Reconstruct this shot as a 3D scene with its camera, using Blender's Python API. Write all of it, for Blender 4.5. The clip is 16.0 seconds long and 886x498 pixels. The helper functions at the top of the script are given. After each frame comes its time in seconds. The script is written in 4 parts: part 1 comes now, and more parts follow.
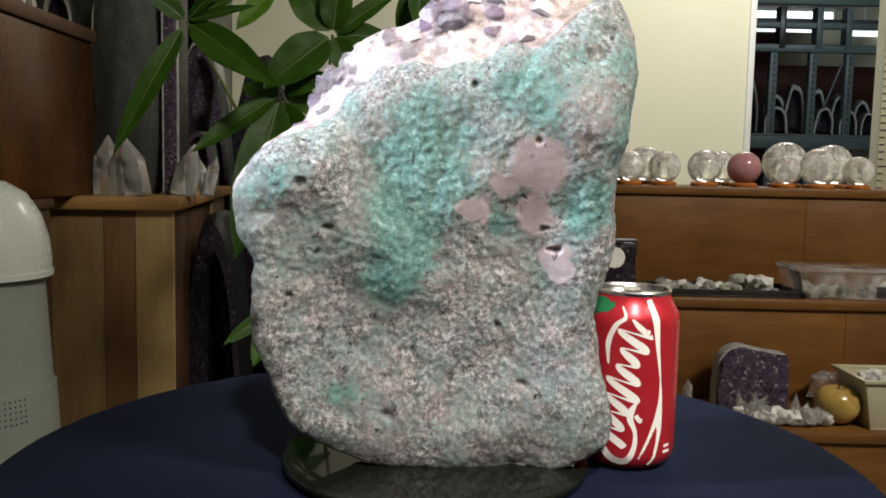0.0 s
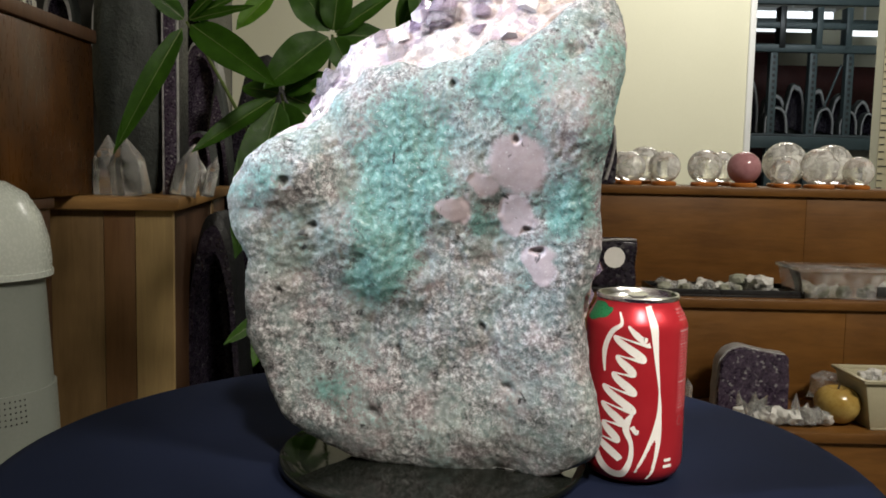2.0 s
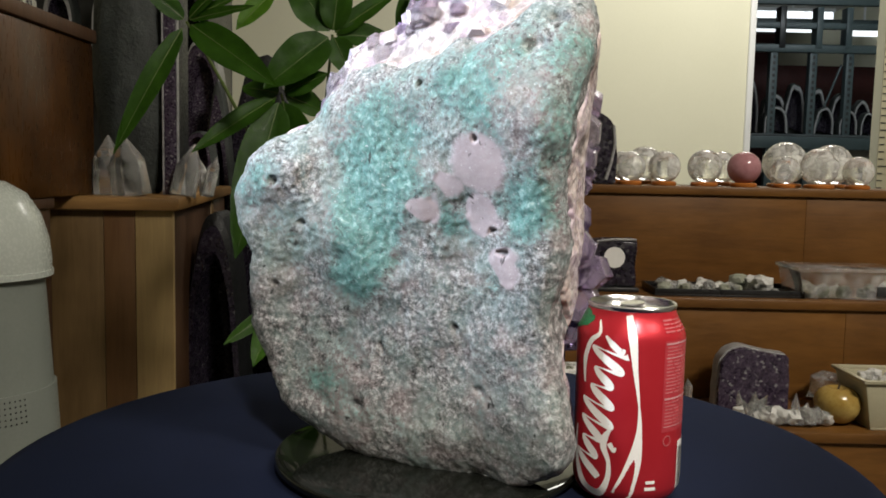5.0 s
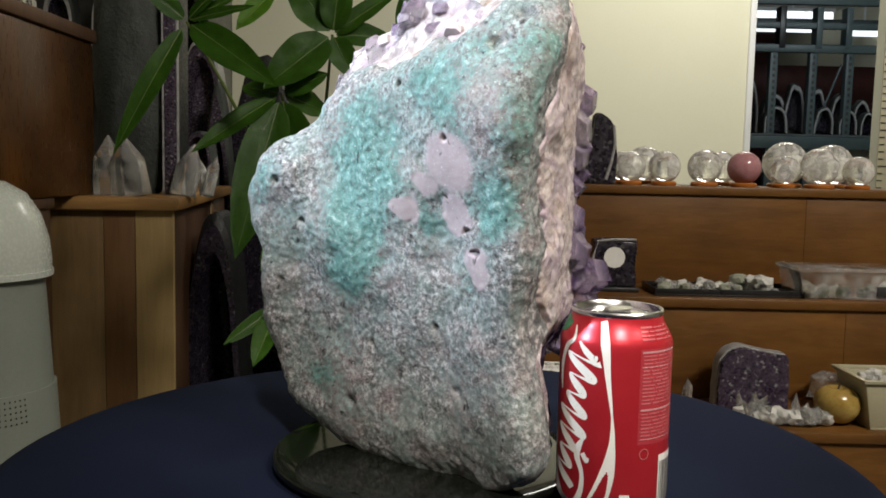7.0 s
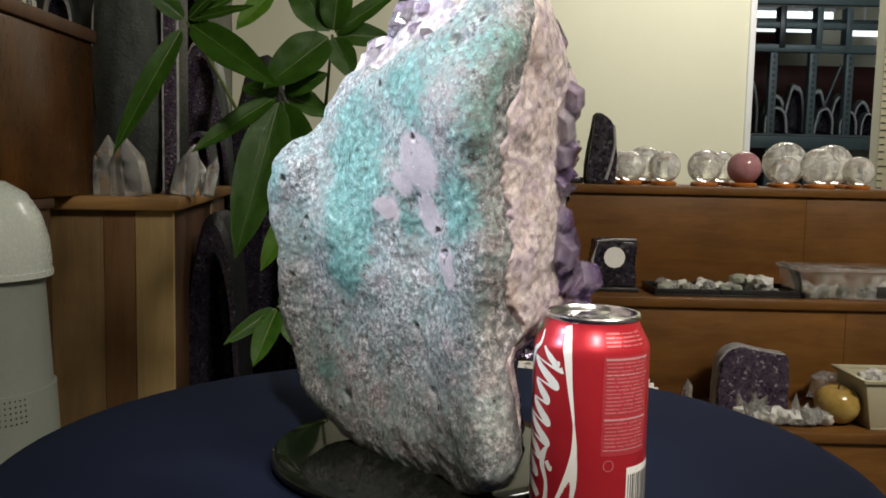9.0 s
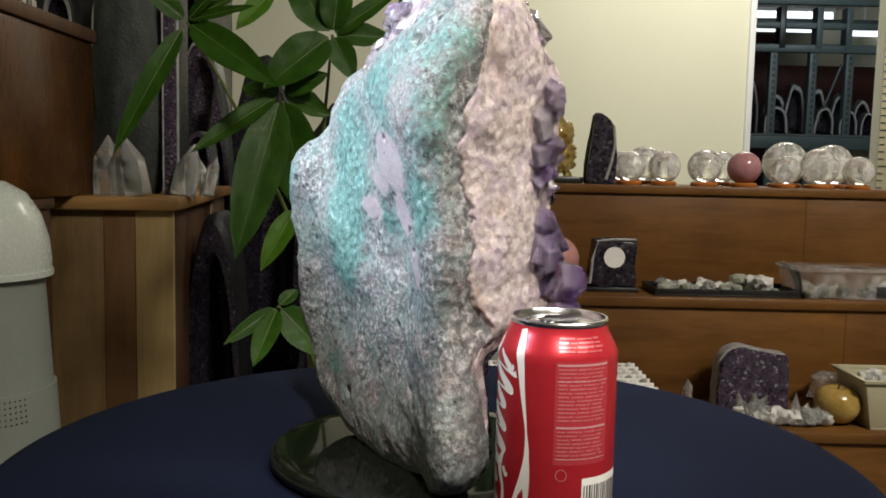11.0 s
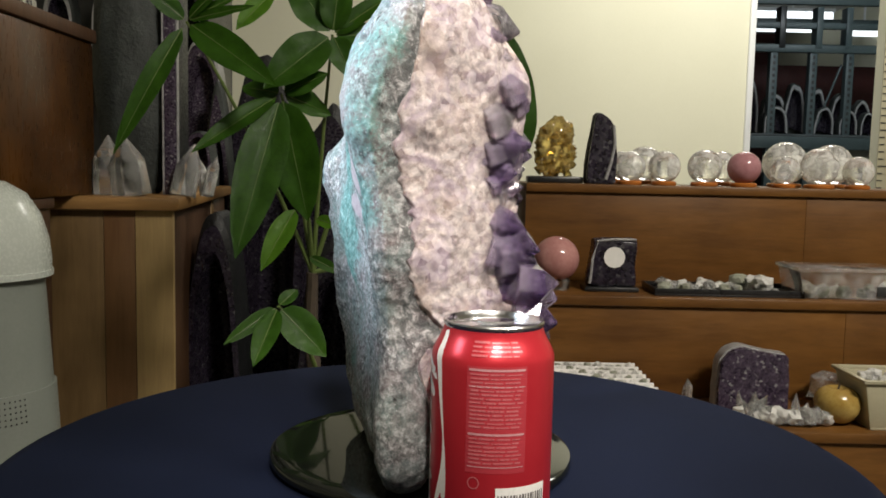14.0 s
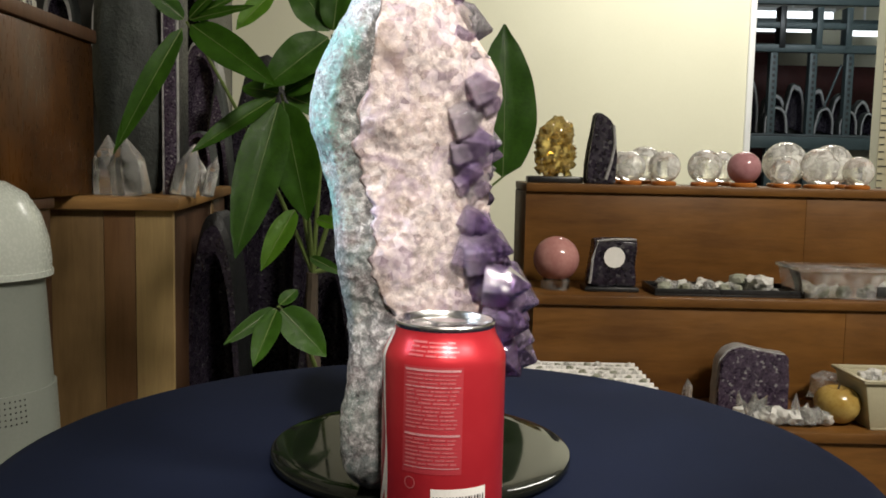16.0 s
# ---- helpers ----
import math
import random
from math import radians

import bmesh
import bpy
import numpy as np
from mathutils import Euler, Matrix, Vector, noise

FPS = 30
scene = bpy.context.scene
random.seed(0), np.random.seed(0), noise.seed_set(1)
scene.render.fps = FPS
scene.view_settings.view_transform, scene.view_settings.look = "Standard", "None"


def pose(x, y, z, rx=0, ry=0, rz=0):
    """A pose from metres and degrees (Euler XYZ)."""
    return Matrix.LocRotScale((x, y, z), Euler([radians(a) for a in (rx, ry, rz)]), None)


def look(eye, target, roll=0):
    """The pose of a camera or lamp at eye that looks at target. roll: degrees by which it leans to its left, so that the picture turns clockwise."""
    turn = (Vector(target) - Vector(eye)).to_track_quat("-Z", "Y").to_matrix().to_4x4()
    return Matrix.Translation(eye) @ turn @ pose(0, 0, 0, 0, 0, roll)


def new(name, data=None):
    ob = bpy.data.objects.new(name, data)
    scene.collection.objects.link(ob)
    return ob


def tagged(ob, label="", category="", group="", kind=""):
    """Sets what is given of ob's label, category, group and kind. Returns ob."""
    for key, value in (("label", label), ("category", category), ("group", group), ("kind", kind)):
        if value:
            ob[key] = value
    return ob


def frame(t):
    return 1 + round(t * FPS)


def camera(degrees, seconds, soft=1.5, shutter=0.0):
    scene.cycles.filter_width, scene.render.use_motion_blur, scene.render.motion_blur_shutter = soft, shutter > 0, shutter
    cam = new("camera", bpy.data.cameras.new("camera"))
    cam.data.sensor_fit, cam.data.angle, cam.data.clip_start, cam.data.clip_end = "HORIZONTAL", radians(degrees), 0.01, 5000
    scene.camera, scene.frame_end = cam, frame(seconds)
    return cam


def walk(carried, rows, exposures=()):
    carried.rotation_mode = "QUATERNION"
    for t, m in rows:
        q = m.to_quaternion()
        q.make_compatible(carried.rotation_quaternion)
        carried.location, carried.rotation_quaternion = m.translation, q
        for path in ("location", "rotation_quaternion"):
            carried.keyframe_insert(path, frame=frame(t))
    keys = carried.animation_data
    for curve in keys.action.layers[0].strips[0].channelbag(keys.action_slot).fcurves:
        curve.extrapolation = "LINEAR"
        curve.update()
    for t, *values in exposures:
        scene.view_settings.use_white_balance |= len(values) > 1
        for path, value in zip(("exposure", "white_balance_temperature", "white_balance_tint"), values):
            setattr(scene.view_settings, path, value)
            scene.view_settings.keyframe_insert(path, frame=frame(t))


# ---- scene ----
cam = camera(55.2, 16.0, 1.7)
EYE = pose(0, -0.5837, 0.2042, 84.481, 0, -0.119) @ pose(0, 0, 0, 0, 0, 1.224)
walk(cam, [(0, EYE), (16, EYE)], [(0, 0.08), (4, 0.02), (7, -0.02), (9, 0.02), (12.5, 0.17), (14.5, 0.30), (16, 0.42)])

# ---- light ----
scene.view_settings.exposure = 0.0
world = bpy.data.worlds.new("world")
scene.world = world
world.use_nodes = True
world.node_tree.nodes["Background"].inputs[0].default_value = (0.55, 0.62, 0.7, 1)
world.node_tree.nodes["Background"].inputs[1].default_value = 0.07


def area(name, eye, target, size, power, colour, size_y=0):
    data = bpy.data.lights.new(name, "AREA")
    data.shape, data.size, data.size_y = "RECTANGLE", size, size_y or size
    data.energy, data.color = power, colour
    ob = new(name, data)
    ob.matrix_world = look(eye, target)
    return ob


def spot(name, eye, target, power, colour, cone, radius=0.05):
    data = bpy.data.lights.new(name, "SPOT")
    data.energy, data.color, data.shadow_soft_size = power, colour, radius
    data.spot_size, data.spot_blend = radians(cone), 0.6
    ob = new(name, data)
    ob.matrix_world = look(eye, target)
    return ob


spot("spot_cool", (-1.10, -0.24, 0.78), (-0.01, 0, 0.30), 164, (0.75, 0.87, 1.0), 20.5)
spot("spot_warm", (0.12, -1.00, 1.10), (0.03, 0, 0.208), 81, (1.0, 0.90, 0.81), 24)
spot("spot_over", (0.10, 0.20, 1.60), (0, 0, 0.25), 8, (1.0, 0.95, 0.86), 18)
area("lamp_room", (1.5, 3.2, 2.2), (1.3, 3.8, 0), 1.6, 42, (1.0, 0.97, 0.88), 0.5)
area("lamp_shelf", (1.45, -1.15, 2.1), (0.8, 1.0, 0), 0.8, 62, (1.0, 0.93, 0.82), 0.4)
area("lamp_warehouse", (3.6, 6.0, 2.2), (3.8, 8, 0.8), 1.5, 21, (0.85, 0.95, 1.0), 0.5)


# ---- materials ----
def ramp(nt, fac, stops, mode="LINEAR"):
    n = nt.nodes.new("ShaderNodeValToRGB")
    n.color_ramp.interpolation = mode
    els = n.color_ramp.elements
    while len(els) < len(stops):
        els.new(0.5)
    for e, (p, c) in zip(els, stops):
        e.position, e.color = p, (*c, 1) if len(c) == 3 else c
    nt.links.new(fac, n.inputs[0])
    return n.outputs[0]


def noise_node(nt, vec, scale, detail=5, rough=0.55, distort=0.0):
    n = nt.nodes.new("ShaderNodeTexNoise")
    n.inputs["Scale"].default_value, n.inputs["Detail"].default_value = scale, detail
    n.inputs["Roughness"].default_value, n.inputs["Distortion"].default_value = rough, distort
    nt.links.new(vec, n.inputs["Vector"])
    return n.outputs[0]


def mix(nt, fac, a, b, kind="MIX"):
    n = nt.nodes.new("ShaderNodeMix")
    n.data_type, n.blend_type = "RGBA", kind
    for value, k in ((fac, 0), (a, 6), (b, 7)):
        if isinstance(value, (int, float)):
            n.inputs[k].default_value = value
        elif isinstance(value, tuple):
            n.inputs[k].default_value = (*value, 1)
        else:
            nt.links.new(value, n.inputs[k])
    return n.outputs[2]


def start(name):
    m = bpy.data.materials.new(name)
    m.use_nodes = True
    nt = m.node_tree
    b = nt.nodes["Principled BSDF"]
    tc = nt.nodes.new("ShaderNodeTexCoord")
    return m, nt, b, tc.outputs["Object"]


def bump(nt, b, height, strength, dist):
    n = nt.nodes.new("ShaderNodeBump")
    n.inputs["Strength"].default_value, n.inputs["Distance"].default_value = strength, dist
    nt.links.new(height, n.inputs["Height"])
    nt.links.new(n.outputs[0], b.inputs["Normal"])


def plain(name, dark, light, scale=20, fine=200, rough=0.5, metal=0.0, relief=0.3, dist=0.001, rvar=0.12, stretch=(1, 1, 1), spec=0.5):
    """Two-scale mottled surface."""
    m, nt, b, vec = start(name)
    mp = nt.nodes.new("ShaderNodeMapping")
    mp.inputs["Scale"].default_value = stretch
    nt.links.new(vec, mp.inputs[0])
    v = mp.outputs[0]
    big, small = noise_node(nt, v, scale), noise_node(nt, v, fine, 3)
    col = ramp(nt, big, [(0.3, dark), (0.7, light)])
    col = mix(nt, 0.25, col, ramp(nt, small, [(0.35, dark), (0.65, light)]))
    nt.links.new(col, b.inputs["Base Color"])
    r = ramp(nt, small, [(0.3, (rough - rvar,) * 3), (0.7, (rough + rvar,) * 3)])
    nt.links.new(r, b.inputs["Roughness"])
    b.inputs["Metallic"].default_value = metal
    b.inputs["Specular IOR Level"].default_value = spec
    bump(nt, b, small, relief, dist)
    return m


def glass(name, tint, rough=0.02, ior=1.5, cloud=0.0, scale=30):
    m, nt, b, vec = start(name)
    b.inputs["Transmission Weight"].default_value = 1.0
    b.inputs["IOR"].default_value, b.inputs["Roughness"].default_value = ior, rough
    n = noise_node(nt, vec, scale, 6, 0.6, 1.0)
    nt.links.new(ramp(nt, n, [(0.3, tint), (0.75, tuple(min(1, c * 1.12) for c in tint))]), b.inputs["Base Color"])
    if cloud:
        w = nt.nodes.new("ShaderNodeMath")
        w.operation = "SUBTRACT"
        w.inputs[0].default_value = 1.0
        f = ramp(nt, n, [(0.5 - cloud * 0.3, (0, 0, 0)), (0.75, (cloud,) * 3)])
        nt.links.new(f, w.inputs[1])
        nt.links.new(w.outputs[0], b.inputs["Transmission Weight"])
    return m


def wood(name, dark, light, stretch, rough=0.4, scale=6.0):
    m, nt, b, vec = start(name)
    mp = nt.nodes.new("ShaderNodeMapping")
    mp.inputs["Scale"].default_value = stretch
    nt.links.new(vec, mp.inputs[0])
    grain = noise_node(nt, mp.outputs[0], scale, 8, 0.6, 1.2)
    fine = noise_node(nt, mp.outputs[0], scale * 9, 4, 0.6)
    blot = noise_node(nt, vec, 5, 3)
    col = ramp(nt, grain, [(0.25, dark), (0.5, tuple((a + c) / 2 for a, c in zip(dark, light))), (0.75, light)])
    col = mix(nt, 0.22, col, ramp(nt, fine, [(0.35, dark), (0.65, light)]))
    col = mix(nt, 0.35, col, ramp(nt, blot, [(0.35, dark), (0.65, light)]), "MIX")
    nt.links.new(col, b.inputs["Base Color"])
    nt.links.new(ramp(nt, fine, [(0.3, (rough - 0.08,) * 3), (0.7, (rough + 0.12,) * 3)]), b.inputs["Roughness"])
    b.inputs["Specular IOR Level"].default_value = 0.3
    bump(nt, b, fine, 0.15, 0.001)
    return m


def rind_material():
    """Grey speckled rind with turquoise copper bloom and smooth pink chalcedony patches."""
    m, nt, b, vec = start("geode_rind")
    copper, pink, layer = (nt.nodes.new("ShaderNodeAttribute") for k in range(3))
    copper.attribute_name, pink.attribute_name, layer.attribute_name = "copper", "pink", "dark"
    grit = noise_node(nt, vec, 300, 6, 0.78)
    speck = noise_node(nt, vec, 170, 5, 0.7, 0.6)
    grain = noise_node(nt, vec, 700, 3, 0.6)
    blot = noise_node(nt, vec, 32, 5, 0.6)
    cloud = noise_node(nt, vec, 17, 4, 0.6, 0.8)
    grey = ramp(nt, grit, [(0.35, (0.018, 0.018, 0.019)), (0.44, (0.110, 0.107, 0.109)), (0.53, (0.26, 0.252, 0.256)), (0.64, (0.72, 0.71, 0.72))])
    # mauve, blue-green and olive casts in broad irregular clouds
    grey = mix(nt, ramp(nt, blot, [(0.46, (0, 0, 0)), (0.64, (0.44, 0.44, 0.44))]), grey, (0.34, 0.255, 0.262))
    grey = mix(nt, ramp(nt, noise_node(nt, vec, 60, 5, 0.65), [(0.44, (0, 0, 0)), (0.60, (0.48, 0.48, 0.48))]), grey, (0.15, 0.235, 0.232))
    grey = mix(nt, ramp(nt, cloud, [(0.46, (0, 0, 0)), (0.64, (0.32, 0.32, 0.32))]), grey, (0.17, 0.24, 0.20))
    green = ramp(nt, speck, [(0.30, (0.015, 0.050, 0.043)), (0.44, (0.060, 0.180, 0.162)), (0.57, (0.115, 0.290, 0.270)), (0.72, (0.46, 0.62, 0.60))])
    wob = nt.nodes.new("ShaderNodeMath")
    wob.operation = "MULTIPLY_ADD"
    nt.links.new(grit, wob.inputs[0])
    wob.inputs[1].default_value = 1.3
    nt.links.new(copper.outputs["Fac"], wob.inputs[2])
    cf = ramp(nt, wob.outputs[0], [(0.78, (0, 0, 0)), (1.26, (0.82, 0.82, 0.82))])
    col = mix(nt, cf, grey, green)
    rose = ramp(nt, blot, [(0.3, (0.33, 0.265, 0.285)), (0.7, (0.43, 0.355, 0.38))])
    wp = nt.nodes.new("ShaderNodeMath")
    wp.operation = "MULTIPLY_ADD"
    nt.links.new(speck, wp.inputs[0])
    wp.inputs[1].default_value = 0.45
    nt.links.new(pink.outputs["Fac"], wp.inputs[2])
    pf = ramp(nt, wp.outputs[0], [(0.66, (0, 0, 0)), (0.88, (0.86, 0.86, 0.86))])
    col = mix(nt, pf, col, rose)
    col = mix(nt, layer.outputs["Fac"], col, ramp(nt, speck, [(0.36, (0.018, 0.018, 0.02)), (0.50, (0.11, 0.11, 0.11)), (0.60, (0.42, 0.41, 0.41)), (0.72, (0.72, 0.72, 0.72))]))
    pits = ramp(nt, noise_node(nt, vec, 95, 3, 0.6, 0.5), [(0.29, (0.10, 0.10, 0.10)), (0.37, (1, 1, 1))])
    col = mix(nt, 1.0, col, pits, "MULTIPLY")
    # tiny bright quartz grains
    col = mix(nt, ramp(nt, grain, [(0.66, (0, 0, 0)), (0.72, (0.75, 0.75, 0.75))]), col, (0.72, 0.72, 0.74))
    nt.links.new(col, b.inputs["Base Color"])
    nt.links.new(ramp(nt, grit, [(0.4, (0.75,) * 3), (0.7, (0.36,) * 3)]), b.inputs["Roughness"])
    bump(nt, b, mix(nt, pf, mix(nt, 0.4, grit, speck), (0.5, 0.5, 0.5)), 0.75, 0.0026)
    return m


def quartz_material():
    """Sugary quartz: grey, pink, lilac and honey patches with glassy grains."""
    m, nt, b, vec = start("geode_quartz")
    vor = nt.nodes.new("ShaderNodeTexVoronoi")
    vor.inputs["Scale"].default_value = 210
    nt.links.new(vec, vor.inputs["Vector"])
    grit, blot = noise_node(nt, vec, 190, 7, 0.75, 0.4), noise_node(nt, vec, 48, 5, 0.65, 1.0)
    honey = noise_node(nt, vec, 30, 4, 0.6, 0.6)
    sep = nt.nodes.new("ShaderNodeSeparateColor")
    nt.links.new(vor.outputs["Color"], sep.inputs[0])
    col = ramp(nt, grit, [(0.34, (0.075, 0.062, 0.066)), (0.46, (0.27, 0.218, 0.21)), (0.58, (0.60, 0.515, 0.475)), (0.69, (0.88, 0.83, 0.81))])
    col = mix(nt, ramp(nt, blot, [(0.47, (0, 0, 0)), (0.62, (0.75, 0.75, 0.75))]), col, (0.30, 0.225, 0.32))
    col = mix(nt, ramp(nt, honey, [(0.50, (0, 0, 0)), (0.66, (0.45, 0.45, 0.45))]), col, (0.52, 0.38, 0.27))
    col = mix(nt, ramp(nt, blot, [(0.34, (0.7, 0.7, 0.7)), (0.46, (0, 0, 0))]), col, (0.17, 0.145, 0.155))
    col = mix(nt, 0.38, col, ramp(nt, sep.outputs[0], [(0.0, (0.24, 0.19, 0.20)), (1.0, (0.80, 0.74, 0.73))]))
    nt.links.new(col, b.inputs["Base Color"])
    nt.links.new(ramp(nt, sep.outputs[1], [(0.0, (0.10,) * 3), (1.0, (0.55,) * 3)]), b.inputs["Roughness"])
    b.inputs["Subsurface Weight"].default_value = 0.3
    b.inputs["Subsurface Radius"].default_value = (1.0, 0.8, 0.75)
    b.inputs["Subsurface Scale"].default_value = 0.003
    bump(nt, b, mix(nt, 0.45, grit, vor.outputs["Color"]), 0.75, 0.0022)
    return m


def amethyst_material(name, dark, light, trans=0.55, root=0.0):
    """Quartz crystal with veils; root: how far up the milky foot of each point reaches, in metres."""
    m, nt, b, vec = start(name)
    info = nt.nodes.new("ShaderNodeObjectInfo")
    n = noise_node(nt, vec, 60, 5, 0.6, 1.0)
    veil = noise_node(nt, vec, 190, 5, 0.65, 1.5)
    col = mix(nt, info.outputs["Random"], ramp(nt, n, [(0.3, dark), (0.7, light)]), ramp(nt, n, [(0.3, light), (0.75, tuple(min(1, c * 1.35) for c in light))]))
    clear = ramp(nt, veil, [(0.45, (trans,) * 3), (0.72, (trans * 0.75,) * 3)])
    if root:
        sep = nt.nodes.new("ShaderNodeSeparateXYZ")
        nt.links.new(vec, sep.inputs[0])
        up = nt.nodes.new("ShaderNodeMath")
        up.operation = "MULTIPLY_ADD"
        nt.links.new(veil, up.inputs[0])
        up.inputs[1].default_value = root * 0.8
        nt.links.new(sep.outputs[2], up.inputs[2])
        scale = nt.nodes.new("ShaderNodeMath")
        scale.operation = "DIVIDE"
        nt.links.new(up.outputs[0], scale.inputs[0])
        scale.inputs[1].default_value = root * 2.4
        foot = ramp(nt, scale.outputs[0], [(0.30, (0.6, 0.6, 0.6)), (0.80, (0, 0, 0))])
        col = mix(nt, foot, col, (0.66, 0.59, 0.68))
        clear = mix(nt, foot, clear, (trans * 0.8,) * 3)
    nt.links.new(col, b.inputs["Base Color"])
    nt.links.new(clear, b.inputs["Transmission Weight"])
    b.inputs["IOR"].default_value = 1.54
    nt.links.new(ramp(nt, noise_node(nt, vec, 150, 4), [(0.4, (0.02,) * 3), (0.75, (0.16,) * 3)]), b.inputs["Roughness"])
    bump(nt, b, n, 0.25, 0.0012)
    return m


def druse_material(name, dark, light, scale=170):
    """Mass of tiny glittering crystals; the few brightest cells are glints painted into the colour."""
    m, nt, b, vec = start(name)
    vor = nt.nodes.new("ShaderNodeTexVoronoi")
    vor.inputs["Scale"].default_value = scale
    nt.links.new(vec, vor.inputs["Vector"])
    n = noise_node(nt, vec, scale * 0.25, 5, 0.6)
    sep = nt.nodes.new("ShaderNodeSeparateColor")
    nt.links.new(vor.outputs["Color"], sep.inputs[0])
    col = mix(nt, 0.5, ramp(nt, sep.outputs[0], [(0.1, dark), (0.93, light), (0.97, tuple(min(0.7, 4 * light[0]) for c in light))]), ramp(nt, n, [(0.3, dark), (0.7, light)]))
    nt.links.new(col, b.inputs["Base Color"])
    nt.links.new(ramp(nt, sep.outputs[1], [(0.0, (0.08,) * 3), (1.0, (0.5,) * 3)]), b.inputs["Roughness"])
    bump(nt, b, sep.outputs[2], 0.7, 0.004)
    return m


RIND, QUARTZ = rind_material(), quartz_material()
AMETHYST = amethyst_material("amethyst_crystal", (0.36, 0.25, 0.50), (0.70, 0.59, 0.82), 0.97, 0.010)
DEEP = amethyst_material("deep_amethyst_crystal", (0.20, 0.11, 0.32), (0.48, 0.35, 0.64), 0.95, 0.008)
PALE = amethyst_material("pale_crystal", (0.56, 0.48, 0.58), (0.80, 0.74, 0.78), 0.45)
SMOKY = amethyst_material("smoky_crystal", (0.62, 0.56, 0.66), (0.92, 0.88, 0.92), 0.95, 0.008)
CLOTH = plain("navy_cloth", (0.0048, 0.0078, 0.021), (0.0078, 0.0122, 0.031), 9, 1400, 0.88, 0, 0.5, 0.0006, 0.08, spec=0.1)
BLACK_GLASS = plain("black_glass", (0.004, 0.005, 0.004), (0.010, 0.011, 0.009), 12, 300, 0.05, 0, 0.02, 0.0002, 0.03, spec=0.35)
CAN_RED = plain("can_red", (0.49, 0.020, 0.032), (0.57, 0.032, 0.046), 20, 90, 0.30, 0.45, 0.0, 0.0002, 0.01)
CAN_WHITE = plain("can_white", (0.76, 0.74, 0.71), (0.84, 0.82, 0.79), 30, 600, 0.3, 0.0, 0.03, 0.0002, 0.05)
CAN_PANEL = plain("can_print_panel", (0.52, 0.045, 0.062), (0.60, 0.065, 0.085), 20, 90, 0.32, 0.4, 0.0, 0.0002, 0.01)
CAN_RULE = plain("can_rule", (0.55, 0.24, 0.26), (0.64, 0.33, 0.35), 90, 900, 0.3, 0.2, 0.03, 0.0002, 0.05)
CAN_PINK = plain("can_small_print", (0.50, 0.10, 0.115), (0.58, 0.16, 0.175), 90, 900, 0.3, 0.2, 0.03, 0.0002, 0.05)
CAN_GREEN = plain("can_green", (0.01, 0.14, 0.05), (0.02, 0.22, 0.08), 60, 900, 0.3, 0.2, 0.03, 0.0002, 0.05)
ALU = plain("aluminium", (0.60, 0.60, 0.60), (0.74, 0.74, 0.74), 30, 500, 0.22, 1.0, 0.02, 0.0002, 0.05)
WALL = plain("cream_paint", (0.70, 0.685, 0.53), (0.76, 0.745, 0.59), 1.5, 120, 0.7, 0, 0.15, 0.001)
TRIM = plain("white_trim_paint", (0.72, 0.73, 0.74), (0.80, 0.81, 0.82), 4, 160, 0.45, 0, 0.1, 0.001)
CEIL = plain("ceiling_tile", (0.66, 0.66, 0.62), (0.74, 0.74, 0.70), 3, 90, 0.9, 0, 0.3, 0.002)
FLOOR = plain("grey_floor", (0.13, 0.12, 0.11), (0.20, 0.19, 0.17), 4, 90, 0.6, 0, 0.2, 0.001)
SHELF = wood("walnut_stain", (0.059, 0.023, 0.006), (0.220, 0.098, 0.022), (1.0, 6, 6), 0.42, 3.0)
PINE = wood("pine_wood", (0.115, 0.066, 0.025), (0.29, 0.185, 0.080), (12, 12, 0.9), 0.5, 2.4)
PINE_TOP = wood("pine_top", (0.17, 0.088, 0.028), (0.42, 0.235, 0.085), (0.9, 10, 10), 0.35, 3.0)
PINE_LIGHT = wood("pale_pine", (0.31, 0.205, 0.085), (0.62, 0.44, 0.20), (12, 12, 0.9), 0.5, 2.4)
PINE_HEART = wood("pine_heartwood", (0.11, 0.050, 0.020), (0.27, 0.145, 0.062), (12, 12, 0.9), 0.5, 2.4)
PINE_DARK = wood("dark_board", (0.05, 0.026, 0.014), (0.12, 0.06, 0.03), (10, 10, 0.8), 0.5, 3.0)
CUBE_WOOD = wood("varnished_block", (0.008, 0.003, 0.0008), (0.112, 0.041, 0.005), (5, 5, 1.0), 0.3, 4.0)
COASTER = wood("orange_stand_wood", (0.26, 0.075, 0.012), (0.52, 0.18, 0.035), (4, 4, 8), 0.35, 8.0)
BASALT = plain("basalt_shell", (0.009, 0.011, 0.010), (0.048, 0.056, 0.051), 14, 130, 0.7, 0, 0.6, 0.004)
AGATE = plain("agate_edge", (0.20, 0.20, 0.205), (0.40, 0.39, 0.39), 40, 160, 0.4, 0, 0.3, 0.002)
COAL = plain("black_stone_shell", (0.003, 0.0035, 0.004), (0.012, 0.013, 0.014), 20, 140, 0.5, 0, 0.6, 0.004)
DRUSE = druse_material("amethyst_druse", (0.012, 0.007, 0.018), (0.10, 0.074, 0.112), 260)
DRUSE_DARK = druse_material("dark_druse", (0.004, 0.003, 0.006), (0.036, 0.028, 0.046))
CITRINE = amethyst_material("citrine_crystal", (0.55, 0.30, 0.03), (0.92, 0.70, 0.28), 0.8)
CLEAR = glass("clear_quartz", (0.97, 0.97, 0.94), 0.03, 1.5, 0.72, 60)
